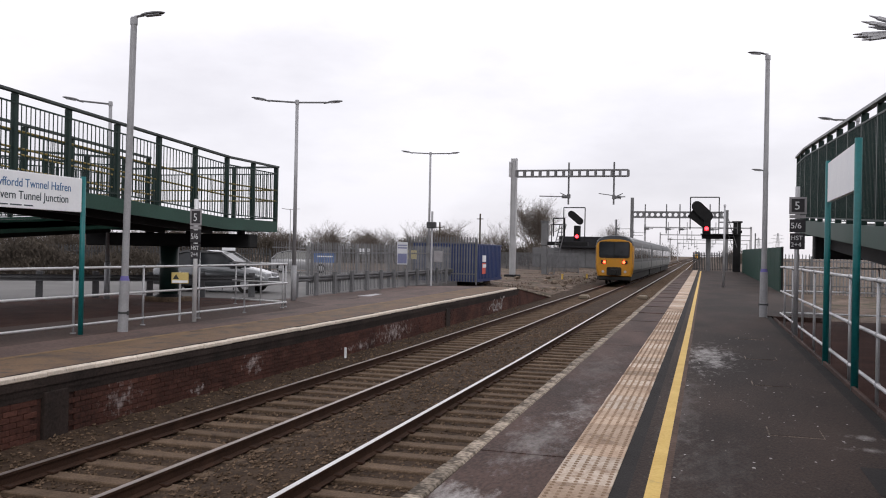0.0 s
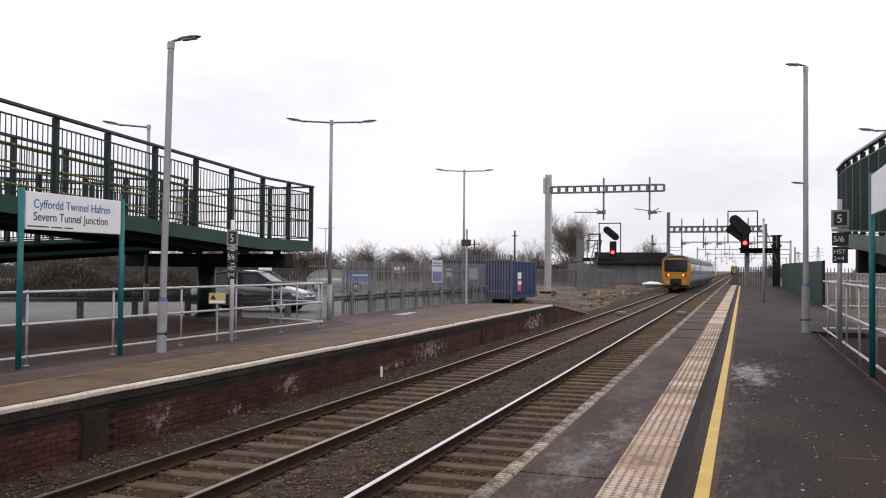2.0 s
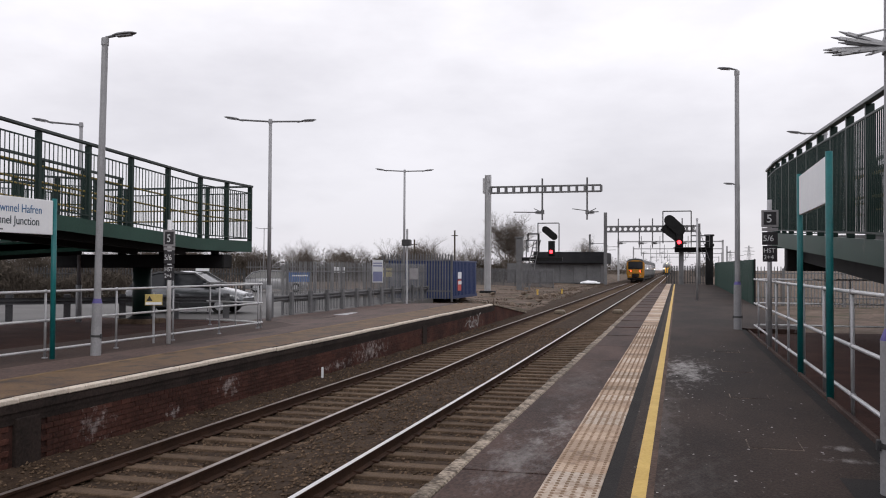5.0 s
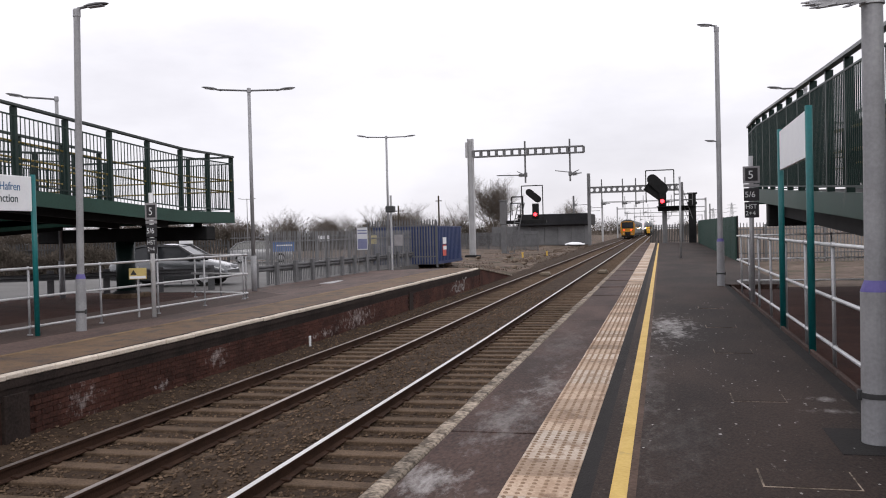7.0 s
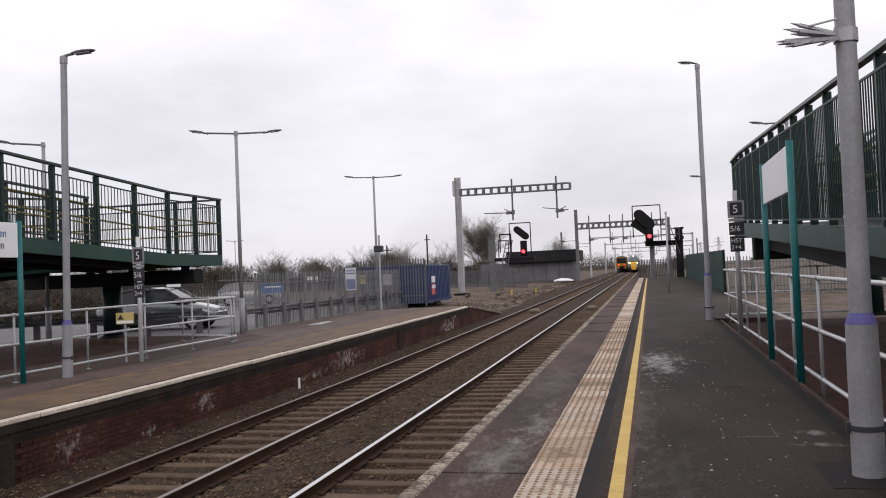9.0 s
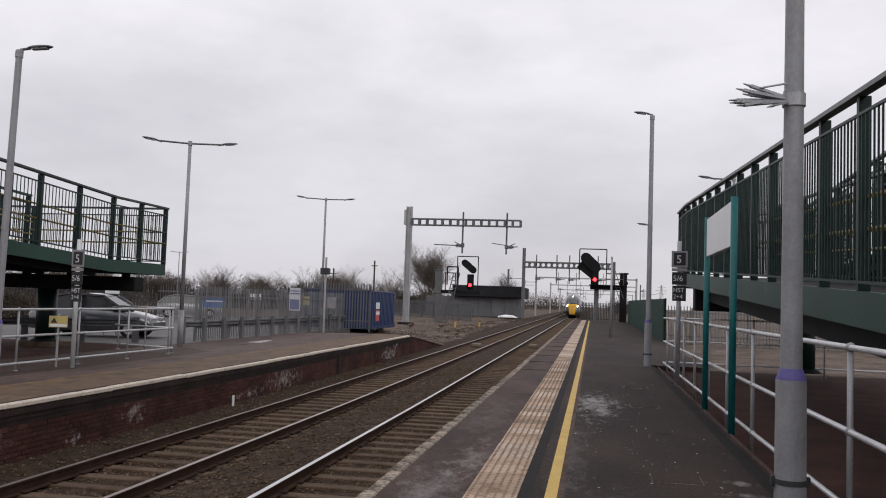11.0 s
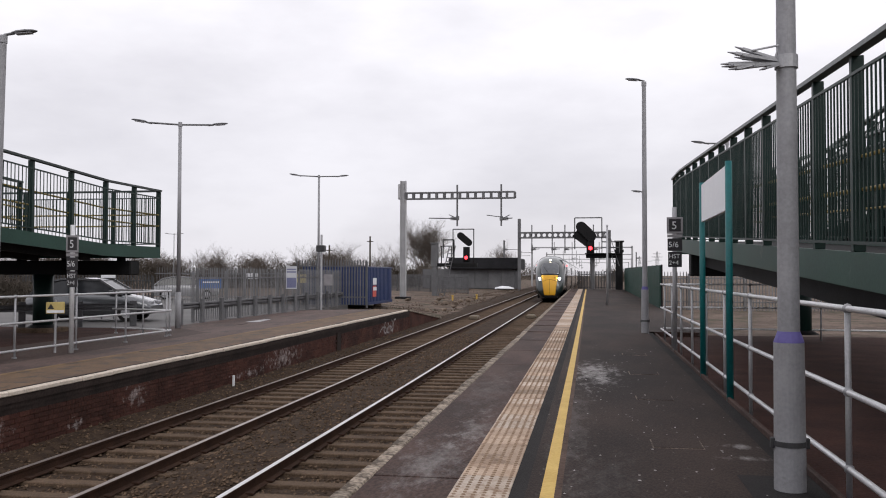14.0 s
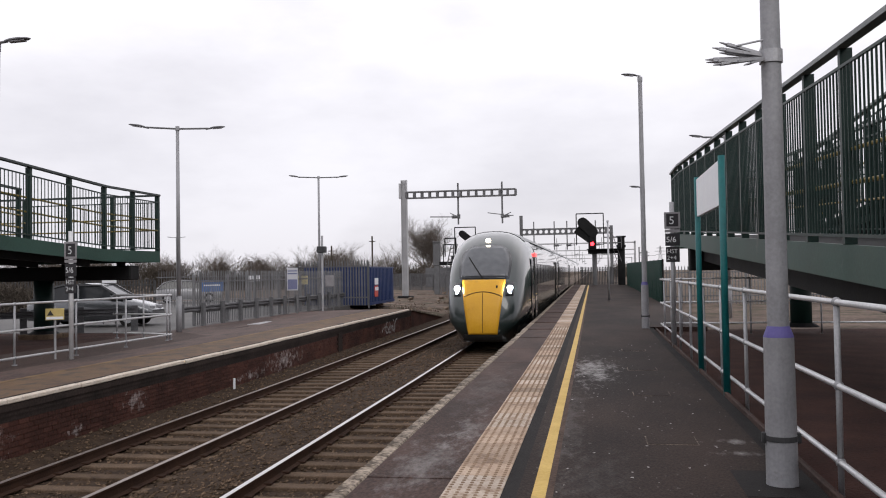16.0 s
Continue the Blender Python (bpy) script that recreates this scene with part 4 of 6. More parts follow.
part("cap", tube(B(), (0, 0, 4.08), (0, 0, 4.16), 0.07, 0.05, 10), GALV, SMALL_POST)


# ---- trains ----
MOVES = []
YELLOW = mat("train_yellow", (0.64, 0.32, 0.018), (0.73, 0.395, 0.03), 0.35, s1=1, s2=25, bump=0.02, stain=((0.35, 0.2, 0.05), 2.5, 0.62, 0.8))
IET_GREEN = mat("dark_green_livery", (0.012, 0.020, 0.019), (0.020, 0.030, 0.029), 0.3, s1=1, s2=20, bump=0.0, coat=1.0)
IET_GREY = mat("grey_roof_livery", (0.07, 0.076, 0.078), (0.11, 0.117, 0.12), 0.3, metal=0.2, s1=1, s2=20, bump=0.01)
WINDOW = mat("dark_window_glass", (0.012, 0.014, 0.017), (0.02, 0.022, 0.026), 0.08, s1=1, s2=5, bump=0)
SCREEN = mat("windscreen_glass", (0.09, 0.095, 0.105), (0.13, 0.135, 0.145), 0.12, s1=1, s2=5, bump=0)
UNDER = mat("underframe_black", (0.01, 0.01, 0.01), (0.03, 0.028, 0.026), 0.85, s1=2, s2=20, bump=0.2)
TURBO_YELLOW = mat("turbo_yellow", (0.33, 0.145, 0.007), (0.41, 0.19, 0.010), 0.4, s1=1, s2=25, bump=0.02, stain=((0.2, 0.1, 0.03), 2.5, 0.58, 0.8))
TURBO_SIDE = mat("turbo_side_paint", (0.03, 0.034, 0.038), (0.055, 0.06, 0.066), 0.5, s1=1, s2=20, bump=0.02)
TURBO_GREEN = mat("turbo_dark_side", (0.03, 0.045, 0.045), (0.05, 0.06, 0.06), 0.35, s1=1, s2=20, bump=0.02)
LAMP_WHITE = glow("headlamp_white", (1.0, 0.97, 1.0), 60.0)
LAMP_WARM = glow("top_lamp", (1.0, 0.86, 0.62), 8.0)
LAMP_RED = glow("tail_lamp_red", (1.0, 0.04, 0.012), 11.0)
SIGNAL_RED = glow("signal_red", (1.0, 0.02, 0.028), 9.0)
MARK_RED = glow("red_side_light", (1.0, 0.05, 0.05), 2.5)


def loft(bm, rings, closed=True):
    vs = [[bm.verts.new(p) for p in r] for r in rings]
    n = len(vs[0])
    for a, b in zip(vs, vs[1:]):
        for i in range(n if closed else n - 1):
            j = (i + 1) % n
            bm.faces.new((a[i], b[i], b[j], a[j]))
    return vs


def section(w, z0, z1, y, roof=0.62, n=9, skirt=0.10, brk=0.24):
    """Half-round roofed body section, anticlockwise from the lower right; the sides lean in a little below."""
    pts = [(w - skirt, y, z0), (w, y, z0 + (z1 - z0) * brk), (w, y, z1 - roof)]
    for i in range(1, n):
        a = i * math.pi / n
        c, s = math.cos(a), math.sin(a)
        pts.append((w * math.copysign(abs(c) ** 0.8, c), y, z1 - roof + roof * s ** 0.85))
    pts += [(-w, y, z1 - roof), (-w, y, z0 + (z1 - z0) * brk), (-w + skirt, y, z0)]
    return pts


def bogie(parent, y, gauge=1.505):
    bg = part("bogie", box(box(B(), -1.15, y - 1.7, 0.42, -0.98, y + 1.7, 0.72, 0.03), 0.98, y - 1.7, 0.42, 1.15, y + 1.7, 0.72, 0.03), UNDER, parent)
    for dy in (-1.25, 1.25):
        for s in (-1, 1):
            part("wheel", tube(B(), (s * 0.69, y + dy, 0.43), (s * 0.82, y + dy, 0.43), 0.42, seg=20), UNDER, bg)


# nose of the express: distance behind the tip, half width, underside, top
NOSE = [(0.0, 0.2, 0.80, 0.95), (0.02, 0.55, 0.60, 1.15), (0.06, 0.80, 0.42, 1.45), (0.15, 0.98, 0.30, 1.75), (0.32, 1.09, 0.25, 2.05), (0.6, 1.18, 0.22, 2.45), (1.0, 1.25, 0.20, 2.92), (1.5, 1.29, 0.20, 3.33),
        (2.1, 1.33, 0.20, 3.64), (2.9, 1.36, 0.20, 3.86), (3.9, 1.375, 0.20, 3.98), (5.2, 1.38, 0.20, 4.0)]


def nose_at(s, k):
    for a, b in zip(NOSE, NOSE[1:]):
        if a[0] <= s <= b[0]:
            t = (s - a[0]) / (b[0] - a[0])
            return a[k] + (b[k] - a[k]) * t
    return NOSE[-1][k]


def nose_front(x, z):
    """How far behind the tip the nose's skin lies at (x, z)."""
    lo, hi = 0.0, 5.2
    for _ in range(40):
        s = (lo + hi) / 2
        w, z0, z1 = nose_at(s, 1), nose_at(s, 2), nose_at(s, 3)
        roof = min(1.25, (z1 - z0) * 0.55)
        inside = abs(x) < w and z0 < z < z1
        if inside and z > z1 - roof:
            q = (abs(x) / w) ** 2.5 + ((z - z1 + roof) / roof) ** 2.35
            inside = q < 1
        lo, hi = (lo, s) if inside else (s, hi)
    return hi


def nose_patch(name, xs_at, zs, off, material, parent, label="", nx=12):
    """A panel that lies on the nose's skin: xs_at(z) gives its half width at z."""
    bm = B()
    rows = []
    for z in zs:
        l, r = xs_at(z)
        rows.append([bm.verts.new((l + (r - l) * i / nx, nose_front(l + (r - l) * i / nx, z) - off, z)) for i in range(nx + 1)])
    for a, b in zip(rows, rows[1:]):
        for i in range(nx):
            bm.faces.new((a[i], a[i + 1], b[i + 1], b[i]))
    bmesh.ops.recalc_face_normals(bm, faces=bm.faces)
    bmesh.ops.solidify(bm, geom=bm.faces[:], thickness=0.006)
    bmesh.ops.recalc_face_normals(bm, faces=bm.faces)
    return part(name, bm, material, parent, label, smooth=True)


def steps(a, b, n):
    return [a + (b - a) * i / n for i in range(n + 1)]


def screen_half(z):
    """Half width of the windscreen: fullest at its middle, rounded in towards the top."""
    k = (z - 2.75) / 0.62
    return 0.80 - (0.20 * k * k if k > 0 else 0.10 * k * k) - (0.16 * max(k - 0.6, 0) ** 2 * 6 if k > 0.6 else 0)


def build_express():
    """The long dark green train; its nose tip is at local y = 0, its body runs along +y, rail top is z = 0."""
    t = thing("express_train", pose(-3.38, 360, RAIL_Z), "dark green express train with yellow nose and lit headlamps", "train")
    bm = B()
    rings = []
    for s, w, z0, z1 in NOSE:
        rings.append(section(w, z0, z1, s, roof=min(1.25, (z1 - z0) * 0.55), n=18, skirt=0.55 - 0.085 * min(s, 5.2), brk=0.36 - 0.022 * min(s, 5.2)))
    rings.append(section(1.38, 0.2, 4.0, 25.6, roof=1.25, n=18))
    vs = loft(bm, rings)
    bm.faces.new(vs[0][::-1])
    bm.faces.new(vs[-1])
    bmesh.ops.recalc_face_normals(bm, faces=bm.faces)
    lead = part("lead_car", bm, IET_GREEN, t, "dark green tapered driving car", smooth=True)
    roof = B()
    rr = []
    for s in steps(3.6, 25.6, 22):
        w, z0, z1 = nose_at(s, 1), nose_at(s, 2), nose_at(s, 3)
        ring = section(w + 0.012, z0, z1 + 0.012, s, roof=1.25, n=18)
        rr.append(ring[6:-6])
    loft(roof, rr, closed=False)
    part("roof_skin", roof, IET_GREY, lead, "grey roof", smooth=True)
    nose_patch("nose_panel", lambda z: (-(0.47 + 0.25 * (z - 0.5) / 1.75), 0.47 + 0.25 * (z - 0.5) / 1.75), steps(0.5, 2.25, 28), 0.03, YELLOW, lead, "yellow coupler cover panel")
    nose_patch("panel_seam", lambda z: (-0.008, 0.008), steps(0.55, 1.84, 14), 0.04, UNDER, lead, nx=2)
    for i in range(24):
        xa, xb = -0.62 + 0.0517 * i, -0.5683 + 0.0517 * i
        zc = 1.86 - 0.42 * ((xa + xb) / 2) ** 2
        nose_patch("panel_seam", lambda z, xa=xa, xb=xb: (xa, xb), [zc - 0.012, zc + 0.012], 0.04, UNDER, lead, nx=2)
    nose_patch("vent", lambda z: (0.42, 0.47), [1.98, 2.06], 0.04, UNDER, lead, nx=2)
    nose_patch("windscreen_surround", lambda z: (-screen_half(z) - 0.07, screen_half(z) + 0.07), steps(2.27, 3.40, 16), 0.010, WINDOW, lead)
    nose_patch("windscreen", lambda z: (-screen_half(z), screen_half(z)), steps(2.36, 3.35, 16), 0.024, SCREEN, lead, "large raked windscreen")
    nose_patch("lower_apron", lambda z: (-0.62, 0.62), steps(0.30, 0.52, 6), 0.012, UNDER, lead)
    nose_patch("wiper", lambda z: (-0.05 - 0.75 * (z - 2.3), -0.01 - 0.75 * (z - 2.3)), steps(2.3, 3.0, 6), 0.05, UNDER, lead, nx=2)
    for s in (-1, 1):
        nose_patch("lamp_cluster", lambda z, s=s: tuple(sorted((s * 0.73, s * 0.97))), steps(1.72, 2.16, 4), 0.016, WINDOW, lead, nx=5)
        y = nose_front(s * 0.86, 1.92)
        for dx, dz, r in ((0.0, 0.05, 0.085), (-0.03, -0.10, 0.06)):
            part("headlamp", tube(B(), (s * (0.86 + dx), y - 0.10, 1.92 + dz), (s * (0.86 + dx), y + 0.1, 1.92 + dz), r, seg=14), LAMP_WHITE, lead, "lit white headlamp")
    y = nose_front(0, 3.56)
    part("top_lamp", tube(B(), (0, y - 0.04, 3.56), (0, y + 0.2, 3.56), 0.085, seg=14), LAMP_WARM, lead, "lit warm marker lamp")

    def side_detail(car, y0, y1, cab):
        for s in (-1, 1):
            x = s * 1.372
            def strip(name, a, b, z0, z1, material, out=0.014):
                return part(name, box(B(), min(x, x + s * out), a, z0, max(x, x + s * out), b, z1, 0.003), material, car)
            n = 8
            a0 = y0 + (6.2 if cab else 3.0)
            wl_ = (y1 - 3.0 - a0) / n
            for i in range(n):
                strip("side_window", a0 + wl_ * i + 0.12, a0 + wl_ * (i + 1) - 0.12, 2.0, 2.78, WINDOW)
            for d in ((y0 + 4.7) if cab else (y0 + 1.2), y1 - 2.3):
                door = strip("door", d, d + 1.1, 0.55, 3.0, IET_GREEN, 0.02)
                part("door_window", box(B(), min(x, x + s * 0.026), d + 0.3, 1.95, max(x, x + s * 0.026), d + 0.8, 2.75), WINDOW, door)
                for e in (d - 0.03, d + 1.1):
                    strip("door_seam", e - 0.05, e + 0.07, 0.5, 3.02, UNDER, 0.024)
            if cab:
                strip("cab_door", y0 + 3.0, y0 + 3.7, 0.6, 2.95, WINDOW, 0.012)
                strip("side_light", y0 + 4.5, y0 + 5.7, 3.04, 3.17, MARK_RED, 0.03)
        part("underframe", box(B(), -1.2, y0 + (3.0 if cab else 0.2), 0.18, 1.2, y1 - 0.2, 0.62), UNDER, car)
        bogie(car, y0 + 5.0)
        bogie(car, y1 - 4.2)

    side_detail(lead, 0, 25.6, True)
    for k in range(1, 5):
        y0 = 26.1 * k
        bm = B()
        vs = loft(bm, [section(1.38, 0.25, 4.0, y0, roof=1.25, n=18), section(1.38, 0.25, 4.0, y0 + 25.6, roof=1.25, n=18)])
        bm.faces.new(vs[0][::-1])
        bm.faces.new(vs[-1])
        bmesh.ops.recalc_face_normals(bm, faces=bm.faces)
        car = part("carriage", bm, IET_GREEN, t, "dark green carriage")
        ring = [section(1.392, 0.25, 4.012, yy, roof=1.25, n=18)[6:-6] for yy in (y0, y0 + 25.6)]
        rb = B()
        loft(rb, ring, closed=False)
        part("roof_skin", rb, IET_GREY, car)
        part("gangway", box(B(), -1.0, y0 - 0.5, 0.5, 1.0, y0, 3.5), UNDER, car)
        side_detail(car, y0, y0 + 25.6, False)
    MOVES.append((t, [(s, pose(-3.38, 27.6 + 24.0 * (16 - s), RAIL_Z + lift(27.6 + 24.0 * (16 - s)))) for s in (0, 2, 4, 6, 8, 9, 10, 11, 12, 13, 14, 15, 16)]))


build_express()


def rounded(w, z0, z1, r, x=0.0):
    """A rounded rectangle of half width w about x, from z0 to z1."""
    out = []
    for cx, cz, a0 in ((x + w - r, z1 - r, 0), (x - w + r, z1 - r, 90), (x - w + r, z0 + r, 180), (x + w - r, z0 + r, 270)):
        out += [(cx + r * math.cos(radians(a0 + 22.5 * i)), cz + r * math.sin(radians(a0 + 22.5 * i))) for i in range(5)]
    return out


def build_turbo():
    """The departing yellow-ended diesel train; its rear face is at local y = 0."""
    t = thing("diesel_train", pose(-6.45, 68, RAIL_Z), "yellow-ended diesel train with red tail lamps", "train")
    W = 1.40

    def body(y0, y1, material, name):
        bm = B()
        vs = loft(bm, [section(W - 0.06, 0.95, 3.70, y0, roof=0.72), section(W, 0.92, 3.74, y0 + 0.35, roof=0.72), section(W, 0.92, 3.74, y1, roof=0.72)])
        bm.faces.new(vs[0][::-1])
        bm.faces.new(vs[-1])
        bmesh.ops.recalc_face_normals(bm, faces=bm.faces)
        return part(name, bm, material, t)

    for k in range(3):
        y0 = 23.3 * k
        car = body(y0, y0 + 22.7, TURBO_SIDE, "carriage")
        roof = B()
        loft(roof, [section(W + 0.01, 0.92, 3.752, yy, roof=0.72)[4:-4] for yy in (y0 + 0.4, y0 + 22.7)], closed=False)
        part("roof_skin", roof, IET_GREY, car)
        for s in (-1, 1):
            x = s * W
            for i in range(9):
                if i in (3, 7):
                    d = part("door", box(B(), min(x, x + s * 0.015), y0 + 1.6 + 2.3 * i, 1.1, max(x, x + s * 0.015), y0 + 2.9 + 2.3 * i, 3.1), TURBO_GREEN, car)
                    part("door_window", box(B(), min(x, x + s * 0.022), y0 + 1.8 + 2.3 * i, 2.0, max(x, x + s * 0.022), y0 + 2.7 + 2.3 * i, 2.9), WINDOW, d)
                else:
                    part("side_window", box(B(), min(x, x + s * 0.012), y0 + 1.5 + 2.3 * i, 2.0, max(x, x + s * 0.012), y0 + 3.3 + 2.3 * i, 2.85), WINDOW, car)
            part("lower_band", box(B(), min(x, x + s * 0.008), y0 + 0.4, 1.15, max(x, x + s * 0.008), y0 + 22.7, 1.75), TURBO_GREEN, car)
        part("underframe", box(B(), -1.2, y0 + 0.6, 0.35, 1.2, y0 + 22.2, 0.95), UNDER, car)
        bogie(car, y0 + 3.2)
        bogie(car, y0 + 19.5)
        if k:
            part("gangway", box(B(), -0.8, y0 - 0.6, 1.0, 0.8, y0, 3.3), UNDER, car)
    # yellow end: a rounded shell that widens into the body, with a grey roof cap over it
    def ring(w, z0, z1, y, roof):
        return section(w, z0, z1, y, roof=roof, skirt=0.16)

    shell = B()
    vs = loft(shell, [ring(W - 0.15, 0.72, 3.40, -0.06, 0.45), ring(W - 0.07, 0.68, 3.44, -0.01, 0.5), ring(W + 0.004, 0.66, 3.46, 0.22, 0.55), ring(W + 0.008, 0.66, 3.46, 0.75, 0.55)])
    shell.faces.new(vs[0][::-1])
    bmesh.ops.recalc_face_normals(shell, faces=shell.faces)
    part("cab_end", shell, TURBO_YELLOW, t, "yellow rounded cab end")
    cap = B()
    loft(cap, [ring(W - 0.22, 0.92, 3.38, -0.02, 0.3)[3:-3], ring(W - 0.10, 0.92, 3.60, 0.10, 0.5)[3:-3], ring(W + 0.004, 0.92, 3.74, 0.40, 0.70)[3:-3], ring(W + 0.012, 0.92, 3.76, 0.95, 0.72)[3:-3]], closed=False)
    part("cab_roof", cap, IET_GREY, t, "dark grey cab roof")
    part("windscreen_surround", prism(B(), rounded(1.13, 2.04, 3.27, 0.16), 0, 0.03), UNDER, t).matrix_basis = pose(0, -0.055, 0, 90)
    for a, b in ((-1.06, -0.03), (0.03, 1.06)):
        part("windscreen", prism(B(), rounded((b - a) / 2, 2.22, 3.19, 0.10, (a + b) / 2), 0, 0.012), WINDOW, t).matrix_basis = pose(0, -0.085, 0, 90)
    part("wiper", beam(B(), (0.15, -0.105, 2.2), (0.72, -0.105, 2.62), 0.02, 0.03), BLACK_STEEL, t)
    for s in (-1, 1):
        hs = part("lamp_housing", box(B(), s * 0.78 - 0.20, -0.10, 1.60, s * 0.78 + 0.20, -0.05, 1.86, 0.01), UNDER, t)
        part("tail_lamp", tube(B(), (s * 0.72, -0.13, 1.73), (s * 0.72, -0.09, 1.73), 0.105, seg=14), LAMP_RED, hs, "lit red tail lamp")
        part("lower_lamp", tube(B(), (s * 0.82, -0.09, 1.02), (s * 0.82, -0.05, 1.02), 0.10, seg=12), LENS, t)
    part("end_recess", prism(B(), rounded(0.55, 0.72, 1.36, 0.12), 0, 0.03), UNDER, t).matrix_basis = pose(0, -0.055, 0, 90)
    part("apron", box(B(), -1.25, -0.01, 0.42, 1.25, 0.3, 0.64), UNDER, t)
    part("coupler", tube(box(B(), -0.25, -0.3, 0.75, 0.25, 0.0, 1.2, 0.04), (0, -0.45, 0.95), (0, -0.2, 0.95), 0.16), UNDER, t)
    MOVES.append((t, [(s, pose(-6.47, y, RAIL_Z + lift(y))) for s, y in ((0, 66), (0.5, 71.5), (1, 77.5), (1.5, 84), (2, 91), (3, 107), (4, 124), (6, 158), (8, 194),
                                                                                         (10, 234), (12, 278), (14, 325), (16, 376))]))


build_turbo()


# ---- overhead line masts and signals ----
MAST = mat("mast_steel", (0.34, 0.34, 0.35), (0.46, 0.46, 0.47), 0.55, metal=0.3, s1=1.5, s2=25, bump=0.05)
MAST_DARK = mat("weathered_mast_steel", (0.10, 0.10, 0.105), (0.17, 0.17, 0.175), 0.6, metal=0.2, s1=1.5, s2=25, bump=0.05)


def boom(parent, xa, xb, z0, z1, n, depth, material, chord=0.10):
    bm = B()
    for z in (z0, z1):
        for dy in (-depth / 2, depth / 2):
            beam(bm, (xa, dy, z), (xb, dy, z), chord, chord)
    for i in range(n + 1):
        x = xa + (xb - xa) * i / n
        for dy in (-depth / 2, depth / 2):
            box(bm, x - 0.09, dy - 0.02, z0, x + 0.09, dy + 0.02, z1)
        box(bm, x - 0.04, -depth / 2, z0 - 0.02, x + 0.04, depth / 2, z0 + 0.04)
    return part("boom", bm, material, parent, "lattice boom")


def insulator_arm(parent, x, z, reach, material):
    """A cantilever with a fat ribbed insulator at its root and a clamp on the drop tube."""
    k = 1 if reach > 0 else -1
    bm = tube(B(), (x, 0, z), (x + reach, 0, z + 0.06), 0.045, seg=8)
    tube(bm, (x + k * 0.08, 0, z + 0.02), (x + k * 0.75, 0, z + 0.34), 0.05, 0.03, seg=8)
    tube(bm, (x + k * 0.1, 0, z), (x + k * 0.6, 0, z + 0.03), 0.10, 0.085, seg=10)
    for i in range(5):
        tube(bm, (x + k * (0.14 + 0.1 * i), 0, z), (x + k * (0.18 + 0.1 * i), 0, z + 0.002), 0.15, seg=10)
    box(bm, x - 0.13, -0.13, z - 0.14, x + 0.13, 0.13, z + 0.22, 0.02)
    return part("cantilever_arm", bm, material, parent)


G1 = thing("overhead_line_mast", pose(-15.85, 73.5, -0.75), "grey steel overhead line mast with long lattice boom", "line mast", "overhead line masts")
mb = box(box(box(B(), -0.24, -0.25, 0, -0.19, 0.25, 10.5), 0.19, -0.25, 0, 0.24, 0.25, 10.5), -0.19, -0.04, 0, 0.19, 0.04, 10.5)
box(mb, -0.40, -0.33, 8.9, -0.24, 0.33, 10.2)
part("mast", mb, MAST, G1)
part("foot", box(box(B(), -0.75, -0.75, -0.3, 0.75, 0.75, 0.25, 0.05), -0.6, -0.6, 0.25, 0.6, 0.6, 0.5, 0.05), BLACK_STEEL, G1)
boom(G1, 0.24, 9.66, 8.92, 9.44, 14, 0.5, MAST_DARK)
for x in (4.72, 8.5):
    part("drop_tube", tube(B(), (x, 0, 6.55), (x, 0, 10.1), 0.075, seg=10), MAST_DARK, G1)
insulator_arm(G1, 4.75, 7.2, -2.5, MAST_DARK)
part("steady_arm", tube(B(), (8.5, 0, 7.3), (7.25, 0, 7.48), 0.035, seg=8), MAST_DARK, G1)
insulator_arm(G1, 8.5, 7.15, 0.95, MAST_DARK)


def holed_boom(parent, xa, xb, z0, z1, n, depth, material):
    """Two web plates with round holes, joined by flanges above and below."""
    bm = B()
    c, h = (xb - xa) / n, (z1 - z0) / 2
    for i in range(n):
        xm, zm, rim, hole = xa + c * (i + 0.5), z0 + h, [], []
        for k in range(16):
            u, w = math.cos(k * math.pi / 8), math.sin(k * math.pi / 8)
            q = max(abs(u), abs(w))
            rim.append((xm + u / q * c / 2, zm + w / q * h))
            hole.append((xm + u * h * 0.62, zm + w * h * 0.62))
        for y in (-depth / 2, depth / 2):
            vr = [[bm.verts.new((p[0], y + t, p[1])) for p in ring] for ring, t in ((rim, -0.03), (hole, -0.03), (hole, 0.03), (rim, 0.03))]
            for ra, rb in zip(vr, vr[1:]):
                for k in range(16):
                    j = (k + 1) % 16
                    bm.faces.new((ra[k], ra[j], rb[j], rb[k]))
    bmesh.ops.recalc_face_normals(bm, faces=bm.faces)
    for z in (z0, z1):
        box(bm, xa, -depth / 2 - 0.05, z - 0.04, xb, depth / 2 + 0.05, z + 0.04)
    return part("boom", bm, material, parent, "steel boom with round holes")


def portal(y, xa, xb, z0, z1, top, material, n, drops, scale=1.0):
    g = thing("overhead_line_portal", pose(0, y, -0.8), "grey steel overhead line portal across the tracks", "line portal", "overhead line portals")
    for x, h in ((xa, top), (xb, z1 + 1.1)):
        part("mast", box(B(), x - 0.36 * scale, -0.3 * scale, 0, x + 0.36 * scale, 0.3 * scale, h), material, g)
    if y < 150:
        holed_boom(g, xa, xb, z0 + 0.7, z1 + 0.85, n, 0.5, material)
    else:
        part("boom", beam(B(), (xa, 0, z1 + 0.8), (xb, 0, z1 + 0.8), 0.3, 0.26), material, g)
    for x in drops:
        part("drop_tube", tube(B(), (x, 0, z0 - 1.5), (x, 0, z1 + 1.9), 0.08, seg=8), material, g)
        insulator_arm(g, x, z0 - 0.9, 1.1, material)


